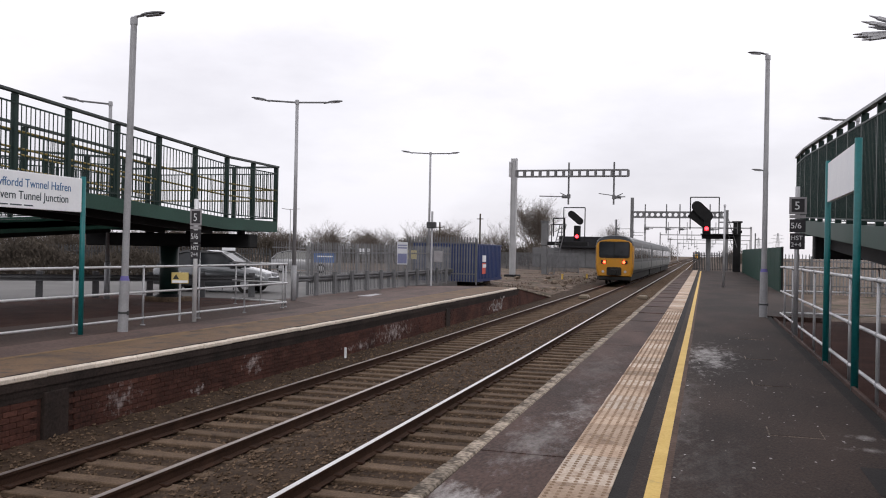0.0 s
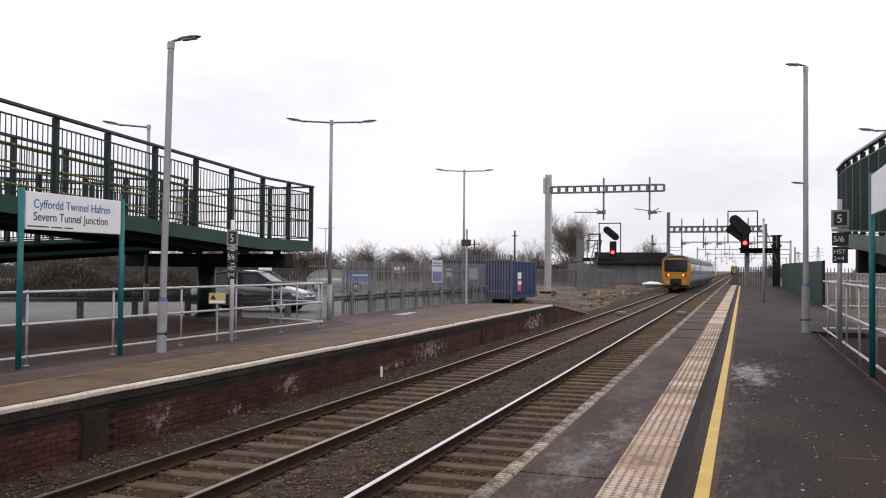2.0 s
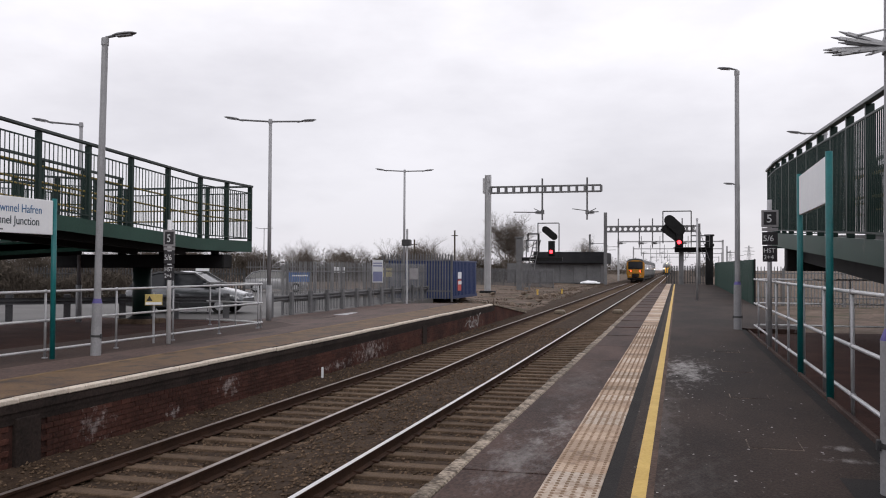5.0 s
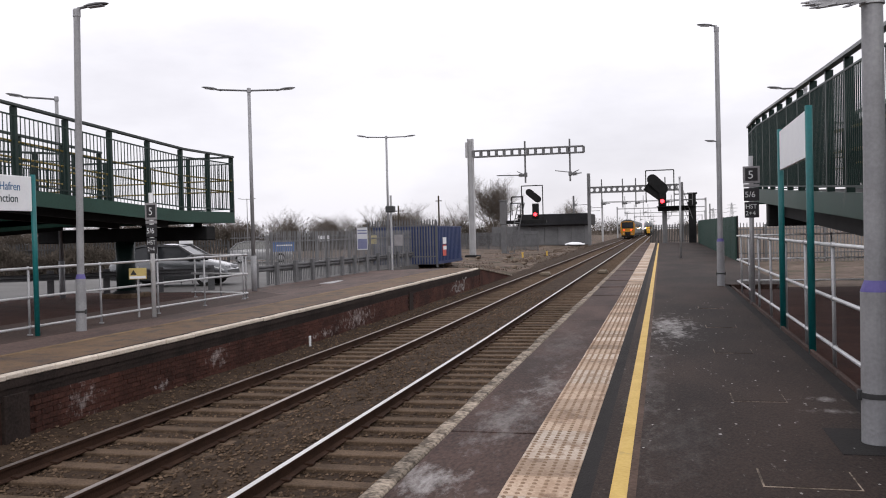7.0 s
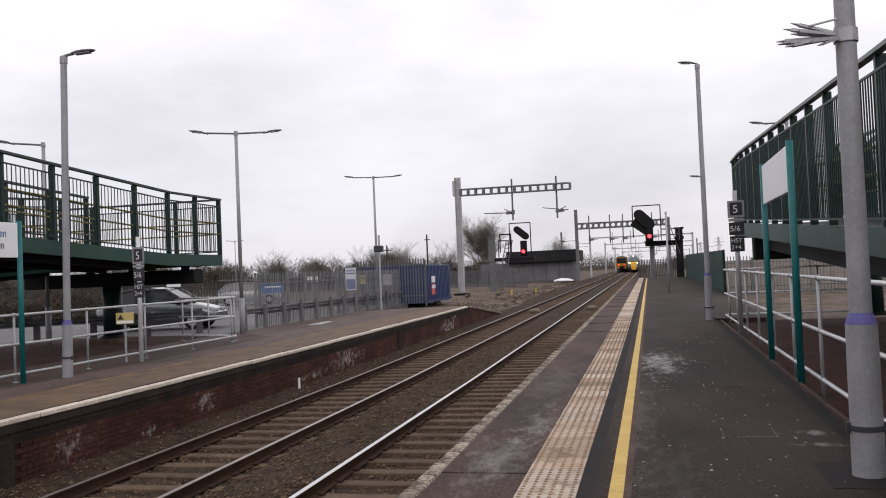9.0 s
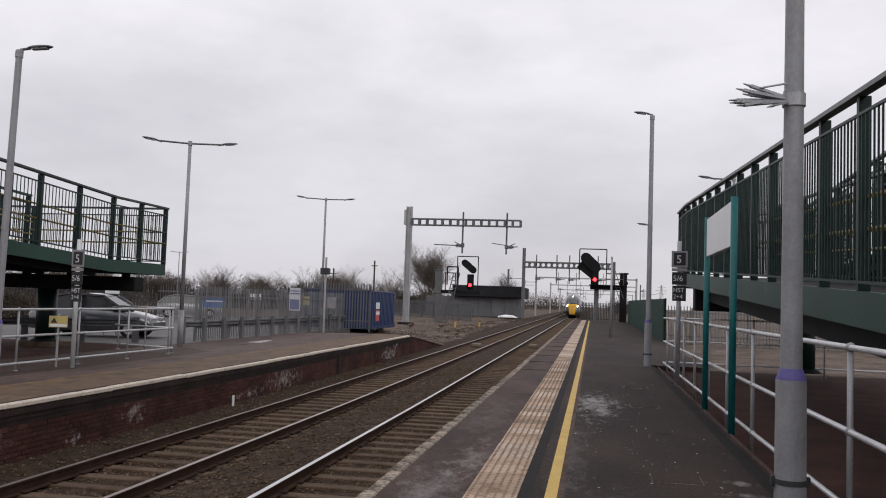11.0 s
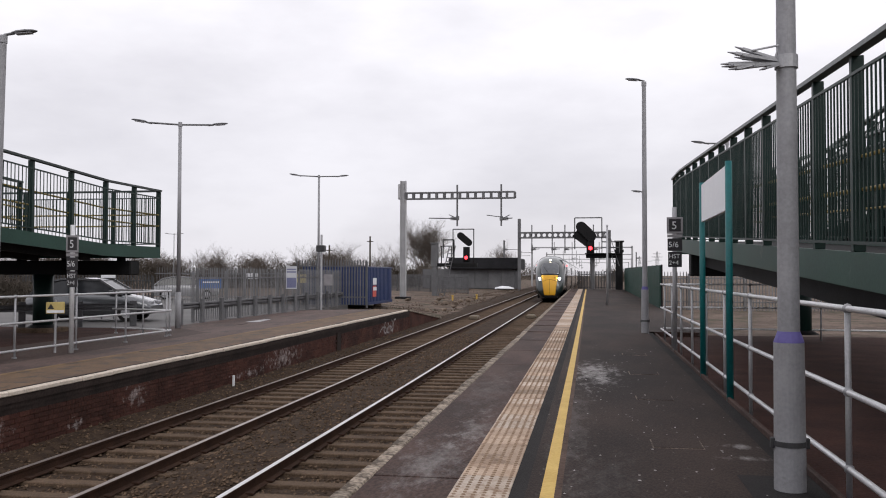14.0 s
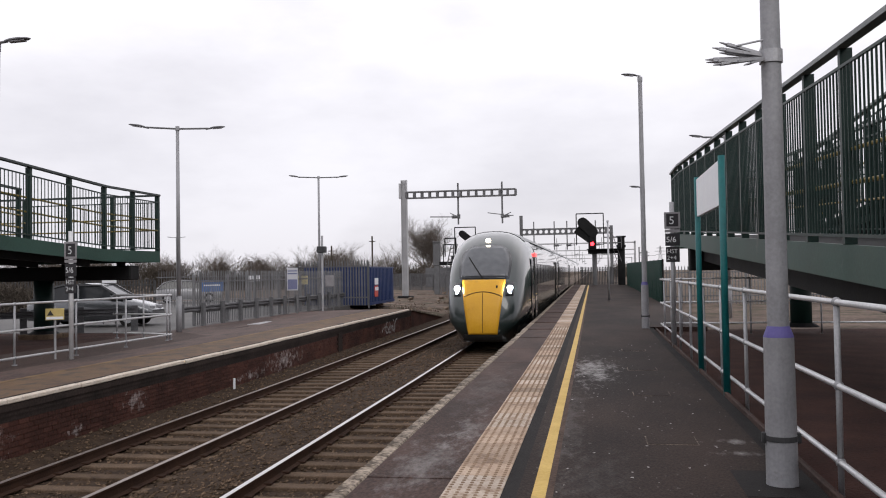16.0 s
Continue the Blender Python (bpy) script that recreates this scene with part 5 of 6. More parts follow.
portal(125, -9.9, 2.8, 7.0, 7.7, 10.5, MAST_DARK, 16, (-8.1, -5.2, -3.4, 0.6), 0.62)
# far portals take the paler steel: aerial haze put into their colour
for k, y in enumerate((178, 240, 310, 400)):
    portal(y, -11.5, 8.5 + 3 * k, 6.6, 7.2, 8.6, MAST, 14, (-7.0, -3.4, 2.0), 0.5)
for k, (x, y) in enumerate(((-14.5, 150), (-13.8, 172), (-16, 200), (12, 230), (17, 280))):
    s = thing("overhead_line_mast", pose(x, y, -0.6), "slim far overhead line mast with short arm", "line mast", "overhead line masts")
    part("mast", tube(B(), (0, 0, 0), (0, 0, 8.2), 0.16, seg=8), MAST_DARK, s)
    insulator_arm(s, 0, 6.6, 2.6, MAST_DARK)


def signal_head(parent, x, z, lamp_z, feather, scale=1.0):
    """A colour-light head whose face looks along -y, with a slanting route indicator above it."""
    k = scale
    head = part("signal_head", box(B(), x - 0.24 * k, -0.15, min(z - 0.45 * k, lamp_z - 0.34 * k), x + 0.24 * k, 0.25, z + 0.5 * k, 0.06), BLACK_STEEL, parent, "black signal head")
    part("backboard", box(B(), x - 0.32 * k, 0.1, min(z - 0.55 * k, lamp_z - 0.42 * k), x + 0.32 * k, 0.14, z + 0.6 * k, 0.03), BLACK_STEEL, head)
    part("red_lamp", tube(B(), (x, -0.22, lamp_z), (x, -0.1, lamp_z), 0.155 * k, seg=18), SIGNAL_RED, head, "lit red signal lamp")
    hood = B()
    for i in range(9):
        a = math.pi * i / 8
        beam(hood, (x + 0.23 * k * math.cos(a), -0.5, lamp_z + 0.23 * k * math.sin(a)), (x + 0.23 * k * math.cos(a), -0.1, lamp_z + 0.23 * k * math.sin(a)), 0.1 * k, 0.02)
    part("hood", hood, BLACK_STEEL, head)
    a, b = feather
    bm = B()
    va, vb = Vector((a[0], 0, a[1])), Vector((b[0], 0, b[1]))
    d = (vb - va).normalized()
    up = Vector((-d.z, 0, d.x))
    r = a[2]
    outline = [va + d * (-r * math.sin(t)) * 1 + up * (r * math.cos(t)) for t in [math.pi * i / 6 for i in range(7)]]
    outline += [vb - d * (-r * math.sin(t)) - up * (r * math.cos(t)) for t in [math.pi * i / 6 for i in range(7)]]
    front = [bm.verts.new((p.x, -0.2, p.z)) for p in outline]
    rear = [bm.verts.new((p.x, 0.15, p.z)) for p in outline]
    bm.faces.new(front)
    bm.faces.new(rear[::-1])
    for i in range(len(front)):
        j = (i + 1) % len(front)
        bm.faces.new((front[i], rear[i], rear[j], front[j]))
    bmesh.ops.recalc_face_normals(bm, faces=bm.faces)
    part("route_indicator", bm, BLACK_STEEL, parent, "black slanting route indicator")


def hoop(parent, x0, x1, z0, z1, y=0.0, r=0.05):
    bm = tube(B(), (x0, y, z0), (x0, y, z1), r, seg=8)
    tube(bm, (x0, y, z1), (x1, y, z1), r, seg=8)
    tube(bm, (x1, y, z1), (x1, y, z0), r, seg=8)
    part("cage_hoop", bm, BLACK_STEEL, parent)


SR = thing("signal_gantry", pose(2.8, 84, -0.1), "dark signal bracket with a red light and slanting indicator", "railway signal", "railway signals")
part("column", box(box(B(), -0.33, -0.3, 0, 0.33, 0.3, 4.95, 0.02), -0.45, -0.42, 4.85, 0.45, 0.42, 5.0, 0.02), BLACK_STEEL, SR, "black steel column")
part("collar", box(B(), -0.42, -0.4, 3.9, 0.42, 0.4, 4.15, 0.02), BLACK_STEEL, SR)
part("bracket_arm", box(B(), -3.1, -0.3, 3.35, -0.3, 0.3, 3.75, 0.02), BLACK_STEEL, SR)
part("platform_grid", box(B(), -3.2, -0.9, 3.75, 0.2, 0.9, 3.81), BLACK_STEEL, SR)
bm = B()
for x in (-1.6, -0.8, 0.0):
    tube(bm, (x, -0.85, 3.8), (x, -0.85, 4.9), 0.03, seg=6)
    tube(bm, (x, 0.85, 3.8), (x, 0.85, 4.9), 0.03, seg=6)
for z in (4.35, 4.9):
    tube(bm, (-1.6, -0.85, z), (0.0, -0.85, z), 0.03, seg=6)
    tube(bm, (-1.6, 0.85, z), (0.0, 0.85, z), 0.03, seg=6)
part("guard_rail", bm, MAST_DARK, SR)
bm = B()
for s in (-0.2, 0.2):
    tube(bm, (-1.2 + s, -0.4, 5.9), (-0.2 + s, -0.5, 2.6), 0.03, seg=6)
for i in range(9):
    f = i / 9
    tube(bm, (-1.4 + f, -0.4, 5.8 - 3.3 * f), (-1.0 + f, -0.4, 5.8 - 3.3 * f), 0.018, seg=5)
part("ladder", bm, MAST_DARK, SR)
signal_head(SR, -2.68, 4.5, 4.3, ((-3.55, 6.35, 0.5), (-2.62, 5.45, 0.5)), 1.15)
part("indicator_shade", beam(B(), (-4.05, 0.2, 5.9), (-2.55, 0.2, 4.75), 0.3, 1.15), BLACK_STEEL, SR)
hoop(SR, -4.15, -1.6, 4.2, 7.2)
part("far_post", tube(B(), (-2.5, 0.6, 0.0), (-2.5, 0.6, 3.4), 0.22, seg=12), MAST_DARK, SR)

SL = thing("signal_post", pose(-15.3, 86, -0.9), "grey signal post with black head showing red and a slanting indicator", "railway signal", "railway signals")
part("post", box(B(), -0.26, -0.26, 0, 0.26, 0.26, 3.6, 0.03), MAST_DARK, SL, "grey square post")
part("post_top", box(B(), -0.34, -0.34, 3.3, 0.34, 0.34, 5.6, 0.06), MAST_DARK, SL)
part("cap", box(B(), -0.42, -0.42, 5.6, 0.42, 0.42, 5.75, 0.03), MAST_DARK, SL)
part("bracket_arm", box(B(), 0.3, -0.35, 3.35, 4.3, 0.35, 3.7, 0.02), BLACK_STEEL, SL)
signal_head(SL, 3.2, 4.7, 4.25, ((2.62, 6.45, 0.34), (3.45, 5.75, 0.34)), 1.05)
hoop(SL, 1.85, 3.95, 3.6, 7.1)
hoop(SL, 0.75, 1.75, 3.6, 5.4, -0.4)
bm = B()
for s in (-0.3, 0.3):
    tube(bm, (1.9 + s, -0.6, 5.4), (0.7 + s, -0.9, 0.0), 0.05, seg=6)
for i in range(14):
    f = i / 14
    tube(bm, (1.6 - 1.2 * f, -0.6 - 0.3 * f, 5.4 - 5.4 * f), (2.2 - 1.2 * f, -0.6 - 0.3 * f, 5.4 - 5.4 * f), 0.04, seg=5)
part("ladder", bm, FENCE, SL, "grey steel ladder")
hoop(SL, 1.0, 2.1, 4.2, 6.0, -0.9, 0.06)


# ---- fences, hoarding, container ----
FENCE_THIN = mat("weathered_palisade", (0.13, 0.13, 0.135), (0.20, 0.20, 0.205), 0.65, metal=0.15, s1=2, s2=25, bump=0.05, rand=0.2)
def palisade(name, a, b, h, pitch, base, label, material, singles=True, width=0.066):
    a, b = Vector(a), Vector(b)
    d = (b - a)
    n = int(d.length / pitch)
    ang = math.degrees(math.atan2(d.y, d.x))
    f = thing(name, pose(a.x, a.y, base, 0, 0, ang), label, "fence", "palisade fences")
    L = d.length
    bm = B()
    v = [bm.verts.new(c) for c in ((-width / 2, -0.012, 0.05), (width / 2, -0.012, 0.05), (width / 2, -0.012, h - 0.09), (0, -0.012, h), (-width / 2, -0.012, h - 0.09),
                                   (-width / 2, 0.012, 0.05), (width / 2, 0.012, 0.05), (width / 2, 0.012, h - 0.09), (0, 0.012, h), (-width / 2, 0.012, h - 0.09))]
    bm.faces.new(v[:5])
    bm.faces.new(v[:4:-1])
    for i in range(5):
        j = (i + 1) % 5
        bm.faces.new((v[i], v[i + 5], v[j + 5], v[j]))
    bmesh.ops.recalc_face_normals(bm, faces=bm.faces)
    if singles:
        pale = mesh_of("pale", bm, material)
        for i in range(min(n, 300)):
            part("pale", pale, material, f, m=pose((i + 0.5) * pitch, 0, 0))
    else:
        src = mesh_of("pales_source", bm, material)
        vs = np.array([q.co[:] for q in src.vertices])
        fs = [tuple(p.vertices) for p in src.polygons]
        allv, allf = [], []
        for i in range(n):
            o = len(vs) * i
            allv += (vs + np.array([(i + 0.5) * pitch, 0, 0])).tolist()
            allf += [tuple(k + o for k in q) for q in fs]
        me = bpy.data.meshes.new("pales")
        me.from_pydata(allv, [], allf)
        me.materials.append(material)
        bpy.data.meshes.remove(src)
        tagged(part("pales", me, material, f), kind="stuff")
    for z in (0.45, h - 0.4):
        part("rail", box(B(), 0, 0.013, z, L, 0.05, z + 0.06), material, f)
    for i in range(int(L / 2.75) + 1):
        part("post", box(B(), i * 2.75 - 0.04, 0.05, -0.1, i * 2.75 + 0.04, 0.14, h - 0.12), material, f)


palisade("palisade_fence", (-11.75, 45.4), (-15.8, 45.4), 2.52, 0.155, -0.05, "tall grey palisade fence before the container", FENCE, True, 0.07)
palisade("palisade_fence", (-15.9, 45.4), (-24.0, 45.4), 2.1, 0.155, -0.05, "thin grey palisade fence round the compound", FENCE_THIN, True, 0.023)
palisade("palisade_fence", (-24.0, 45.2), (-40.0, 36.0), 1.7, 0.155, -0.05, "dark palisade fence at the back of the car park", FENCE_DARK, False)
palisade("palisade_fence", (-40.0, 36.0), (-40.0, 2.0), 1.7, 0.155, -0.05, "dark palisade fence behind the car park", FENCE_DARK, False)
palisade("palisade_fence", (-13.3, 28.0), (-13.3, 45.8), 1.9, 0.155, -0.02, "thin grey palisade fence along the platform", FENCE_THIN, True, 0.03)
palisade("palisade_fence", (-13.5, 98.0), (-26, 112.0), 2.2, 0.155, -0.5, "far grey palisade fence", FENCE, False)
palisade("palisade_fence", (3.25, 92.0), (-1.2, 92.6), 2.2, 0.16, -0.12, "dark palisade fence across the platform end", FENCE_DARK, True, 0.09)
palisade("palisade_fence", (3.3, 110.0), (3.3, 92.0), 2.2, 0.16, -0.12, "dark palisade fence beyond the platform end", FENCE_DARK, True, 0.09)
palisade("palisade_fence", (16.0, 46.0), (3.4, 46.0), 2.05, 0.155, -0.2, "grey palisade fence behind the ramp", FENCE_THIN, True, 0.045)


def armco(a, b, label):
    a, b = Vector(a), Vector(b)
    d = b - a
    g = thing("crash_barrier", pose(a.x, a.y, 0, 0, 0, math.degrees(math.atan2(d.y, d.x))), label, "crash barrier", "crash barriers")
    prof = [(0, 0.50), (-0.04, 0.53), (-0.04, 0.57), (0, 0.60), (-0.04, 0.63), (-0.04, 0.67), (0, 0.70)]
    bm = B()
    loft(bm, [[(x, y, z) for y, z in prof] + [(x, y + 0.008, z) for y, z in prof[::-1]] for x in (0, d.length)])
    part("beam", bm, FENCE, g, "dull corrugated steel beam")
    pm = mesh_of("post", box(B(), -0.1, -0.16, -0.1, 0.1, -0.05, 0.80, 0.01), FENCE)
    for i in range(int(d.length / 1.6) + 1):
        part("post", pm, FENCE, g, m=pose(i * 1.6, 0.01, 0))


armco((-13.15, 26.4), (-13.15, 45.5), "grey corrugated crash barrier on posts along the platform back")
armco((-14.3, 25.7), (-27.0, 15.9), "dull crash barrier curving behind the ramp column")

HOARD = thing("green_hoarding", pose(3.3, 42.0, 0, 0, 0, 90), "dark green sheet hoarding along the platform", "hoarding")
GREEN_SHEET = mat("green_sheet", (0.006, 0.035, 0.026), (0.012, 0.055, 0.04), 0.5, s1=1.5, s2=20, bump=0.05)
for i in range(14):
    wave = [(i * 2.95 + 0.02, -0.02)]
    for k in range(10):
        q = i * 2.95 + 0.12 + k * 0.28
        wave += [(q, -0.02), (q + 0.03, -0.045), (q + 0.15, -0.045), (q + 0.18, -0.02)]
    wave += [(i * 2.95 + 2.93, -0.02), (i * 2.95 + 2.93, 0.02)]
    for k in range(9, -1, -1):
        q = i * 2.95 + 0.12 + k * 0.28
        wave += [(q + 0.18, 0.02), (q + 0.15, 0.045), (q + 0.03, 0.045), (q, 0.02)]
    wave += [(i * 2.95 + 0.02, 0.02)]
    bm = prism(B(), wave, -0.05, 2.02)
    part("sheet", bm, GREEN_SHEET, HOARD)
    part("post", box(B(), i * 2.95 - 0.05, -0.1, -0.1, i * 2.95 + 0.05, -0.02, 2.05), BLACK_STEEL, HOARD)

CONT_BLUE = mat("container_blue", (0.006, 0.019, 0.078), (0.011, 0.028, 0.105), 0.5, s1=1.5, s2=20, bump=0.05, stain=((0.1, 0.06, 0.05), 3, 0.64, 0.8))
CONT = thing("blue_container", pose(-15.1, 48.0, -0.06), "blue corrugated steel storage container with warning signs", "container")
wave = [(-1.15, 6.0), (-1.15, 0.0)]
for k in range(11):
    wave += [(-1.08 + k * 0.35, 0.0), (-1.02 + k * 0.35, -0.045), (-0.86 + k * 0.35, -0.045), (-0.80 + k * 0.35, 0.0)]
wave += [(2.7, 0.0)]
for k in range(16):
    wave += [(2.7, 0.15 + k * 0.35), (2.745, 0.21 + k * 0.35), (2.745, 0.37 + k * 0.35), (2.7, 0.43 + k * 0.35)]
wave += [(2.7, 6.0)]
part("body", prism(B(), wave, 0.12, 2.08), CONT_BLUE, CONT)
part("base_frame", box(B(), -1.18, -0.05, -0.02, 2.75, 6.05, 0.14), CONT_BLUE, CONT)
part("roof", box(B(), -1.18, -0.05, 2.08, 2.75, 6.05, 2.16, 0.02), CONT_BLUE, CONT)
RED_SIGN = mat("red_sign_face", (0.50, 0.07, 0.05), (0.60, 0.10, 0.07), 0.5, s1=3, s2=20, bump=0.02)
for x, z0, z1, mm in ((2.0, 1.12, 1.5, WHITE), (1.95, 0.42, 1.06, RED_SIGN), (2.0, 0.78, 0.98, WHITE)):
    part("sign_plate", box(B(), 2.75, x - 1.0, z0, 2.77 if mm is RED_SIGN or z0 > 1.05 else 2.775, x - 0.2, z1), mm, CONT)


def notice(x, y, turn, z0, z1, w, face, panels, label):
    s = thing("notice_board", pose(x, y, 0, 0, 0, turn), label, "notice board", "notice boards")
    for q in (-w / 2 + 0.04, w / 2 - 0.04):
        part("post", tube(B(), (q, 0, -0.1), (q, 0, z1), 0.02, seg=8), FENCE_THIN, s)
    bd = part("board", box(B(), -w / 2, -0.05, z0, w / 2, -0.02, z1, 0.006), face, s)
    for a, b, c, d2, mm in panels:
        part("panel", box(B(), a, -0.056, b, c, -0.049, d2), mm, bd)


NAVY = mat("navy_panel", (0.13, 0.14, 0.25), (0.18, 0.19, 0.3), 0.5, s1=3, s2=20, bump=0.02)
SKYBLUE = mat("blue_panel", (0.05, 0.12, 0.30), (0.07, 0.15, 0.36), 0.5, s1=3, s2=20, bump=0.02)
notice(-12.7, 36.0, 20, 1.02, 2.0, 0.46, mat("weathered_notice_face", (0.42, 0.43, 0.46), (0.52, 0.53, 0.56), 0.5), [(-0.2, 1.07, 0.2, 1.5, NAVY), (-0.2, 1.72, 0.2, 1.78, NAVY), (-0.2, 1.84, 0.2, 1.89, NAVY)], "white and navy notice board on two posts")
notice(-16.4, 36.0, 25, 1.02, 1.52, 0.95, SKYBLUE, [(-0.35, 1.27, 0.35, 1.33, WHITE)], "blue car park notice board")
notice(-17.5, 29.6, 30, 1.5, 1.95, 0.5, WHITE, [], "small white notice on a post")
notice(-15.5, 43.8, 15, 1.35, 1.75, 0.7, PLATE_GREY, [], "small grey notice on the fence")
notice(-17.6, 43.8, 15, 1.4, 1.7, 0.6, WHITE, [], "small white notice on the fence")
notice(-14.6, 42.9, 15, 1.2, 1.65, 0.5, mat("pale_yellow_sign", (0.5, 0.42, 0.18), (0.58, 0.5, 0.24), 0.5), [], "small pale yellow notice on the fence")
notice(-12.7, 41.4, 15, 1.1, 1.65, 0.42, PLATE_GREY, [], "grey equipment cabinet on posts")
CAMERA_POST = thing("camera_post", pose(-12.3, 39.0, 0), "slim grey post with a small camera box", "post")
part("shaft", tube(B(), (0, 0, -0.1), (0, 0, 3.5), 0.05, seg=10), GALV, CAMERA_POST)
part("camera_box", box(B(), -0.2, -0.25, 2.7, 0.2, 0.1, 3.0, 0.03), FENCE_DARK, CAMERA_POST)
HATCH = thing("platform_hatch", pose(-11.3, 29.3, 0), "pale metal hatch cover in the platform", "hatch")
part("cover", box(B(), -0.35, -0.9, -0.02, 0.35, 0.9, 0.012, 0.004), GALV, HATCH)


# ---- parked car ----
SILVER = mat("silver_car_paint", (0.10, 0.105, 0.112), (0.13, 0.135, 0.143), 0.22, metal=0.6, s1=1, s2=20, bump=0, coat=1.0)
GREY_CAR = mat("grey_car_paint", (0.24, 0.24, 0.25), (0.3, 0.3, 0.31), 0.3, s1=1, s2=20, bump=0, coat=0.5)


def build_car(m, PAINT, label):
    c = thing("parked_car", m, label, "car", "parked cars")
    # body side outline along local x, front at +x
    low = [(-2.15, 0.28, 0.62), (-2.1, 0.25, 0.85), (-1.7, 0.22, 0.95), (-1.0, 0.2, 0.97), (0.0, 0.2, 0.96), (0.9, 0.2, 0.94), (1.5, 0.22, 0.84), (2.0, 0.25, 0.70), (2.15, 0.3, 0.55)]
    bm = B()
    rings = []
    for x, z0, z1 in low:
        w = 0.88 - 0.10 * (abs(x) / 2.15) ** 4
        rings.append([(x, w, z0 + 0.05), (x, w, z1 - 0.12), (x, w - 0.08, z1), (x, -w + 0.08, z1), (x, -w, z1 - 0.12), (x, -w, z0 + 0.05), (x, -w + 0.1, z0), (x, w - 0.1, z0)])
    vs = loft(bm, rings)
    bm.faces.new(vs[0])
    bm.faces.new(vs[-1][::-1])
    bmesh.ops.recalc_face_normals(bm, faces=bm.faces)
    part("body", bm, PAINT, c, "painted car body", smooth=True)
    top = [(-1.95, 0.93, 0.95), (-1.55, 0.93, 1.28), (-1.0, 0.93, 1.44), (-0.2, 0.93, 1.50), (0.4, 0.93, 1.42), (1.15, 0.93, 0.97)]
    bm = B()
    rings = [[(x, 0.80 - 0.2 * (z1 - 0.9), z1 - 0.03), (x, 0.6 - 0.1 * (z1 - 0.9), z1), (x, -0.6 + 0.1 * (z1 - 0.9), z1), (x, -0.8 + 0.2 * (z1 - 0.9), z1 - 0.03), (x, -0.82, z0), (x, 0.82, z0)] for x, z0, z1 in top]
    vs = loft(bm, rings)
    bm.faces.new(vs[0])
    bm.faces.new(vs[-1][::-1])
    bmesh.ops.recalc_face_normals(bm, faces=bm.faces)
    part("cabin", bm, WINDOW, c, "dark glazed cabin")
    bm = B()
    loft(bm, [[(x, 0.74 - 0.2 * (z1 - 0.9), z1 + 0.012), (x, -0.74 + 0.2 * (z1 - 0.9), z1 + 0.012), (x, -0.74 + 0.2 * (z1 - 0.9), z1 - 0.01), (x, 0.74 - 0.2 * (z1 - 0.9), z1 - 0.01)] for x, z0, z1 in top[1:5]])
    part("roof", bm, PAINT, c)
    for s in (-1, 1):
        for (xa, za), (xb, zb) in (((-1.95, 0.93), (-1.5, 1.33)), ((0.4, 1.44), (1.2, 0.95)), ((-0.35, 0.95), (-0.4, 1.48)), ((-1.5, 1.33), (-0.9, 1.47)), ((-0.9, 1.47), (0.4, 1.44))):
            part("pillar", beam(B(), (xa, s * (0.83 - 0.2 * (za - 0.9)), za), (xb, s * (0.83 - 0.2 * (zb - 0.9)), zb), 0.06, 0.06), PAINT, c)
        for x in (-1.3, 1.35):
            wh = part("wheel", tube(B(), (x, s * 0.66, 0.31), (x, s * 0.885, 0.31), 0.31, seg=20), UNDER, c, "black tyre")
            part("hub", tube(B(), (x, s * 0.80, 0.31), (x, s * 0.895, 0.31), 0.19, seg=14), GALV, wh)
        part("headlight", box(B(), 1.85, s * 0.45 - 0.18, 0.58, 2.12, s * 0.45 + 0.2, 0.72, 0.03), LENS, c)
        part("mirror", box(B(), 0.75, s * 0.86 - 0.08, 0.96, 0.92, s * 0.86 + 0.1, 1.08, 0.02), PAINT, c)


build_car(pose(-17.2, 28.3, 0, 0, 0, 12), SILVER, "silver hatchback car parked behind the railing")
build_car(pose(-26.4, 54.1, 0, 0, 0, 25), GREY_CAR, "pale grey car parked beyond the crash barrier")


# ---- buildings and woods beyond ----
SHED_WALL = mat("grey_shed_wall", (0.10, 0.10, 0.105), (0.155, 0.155, 0.16), 0.8, s1=0.8, s2=10, bump=0.1, rand=0.15)
SHED_ROOF = mat("black_shed_roof", (0.012, 0.012, 0.014), (0.024, 0.024, 0.027), 0.7, s1=0.8, s2=10, bump=0.05)
SHED = thing("low_shed", pose(-11.0, 130, -0.5), "long low shed with black roof and grey panel walls", "shed")
part("wall", box(B(), -14.0, 0, 0, 0, 12, 3.0), SHED_WALL, SHED)
for i in range(7):
    part("wall_panel", box(B(), -2.0 * i - 1.94, -0.08, 0.1, -2.0 * i - 0.06, 0.0, 2.9, 0.02), SHED_WALL, SHED)
part("roof", box(B(), -9.8, -1.2, 3.0, 0.6, 13, 4.7, 0.08), SHED_ROOF, SHED)

TWIG = mat("bare_twigs", (0.10, 0.083, 0.072), (0.165, 0.14, 0.12), 0.9, s1=2, s2=20, bump=0.1)
TRUNK = mat("bark", (0.045, 0.038, 0.03), (0.09, 0.075, 0.06), 0.95, s1=2, s2=20, bump=0.3)
HEDGE = mat("winter_hedge", (0.05, 0.041, 0.034), (0.11, 0.092, 0.074), 0.95, s1=0.6, s2=6, bump=0.4)


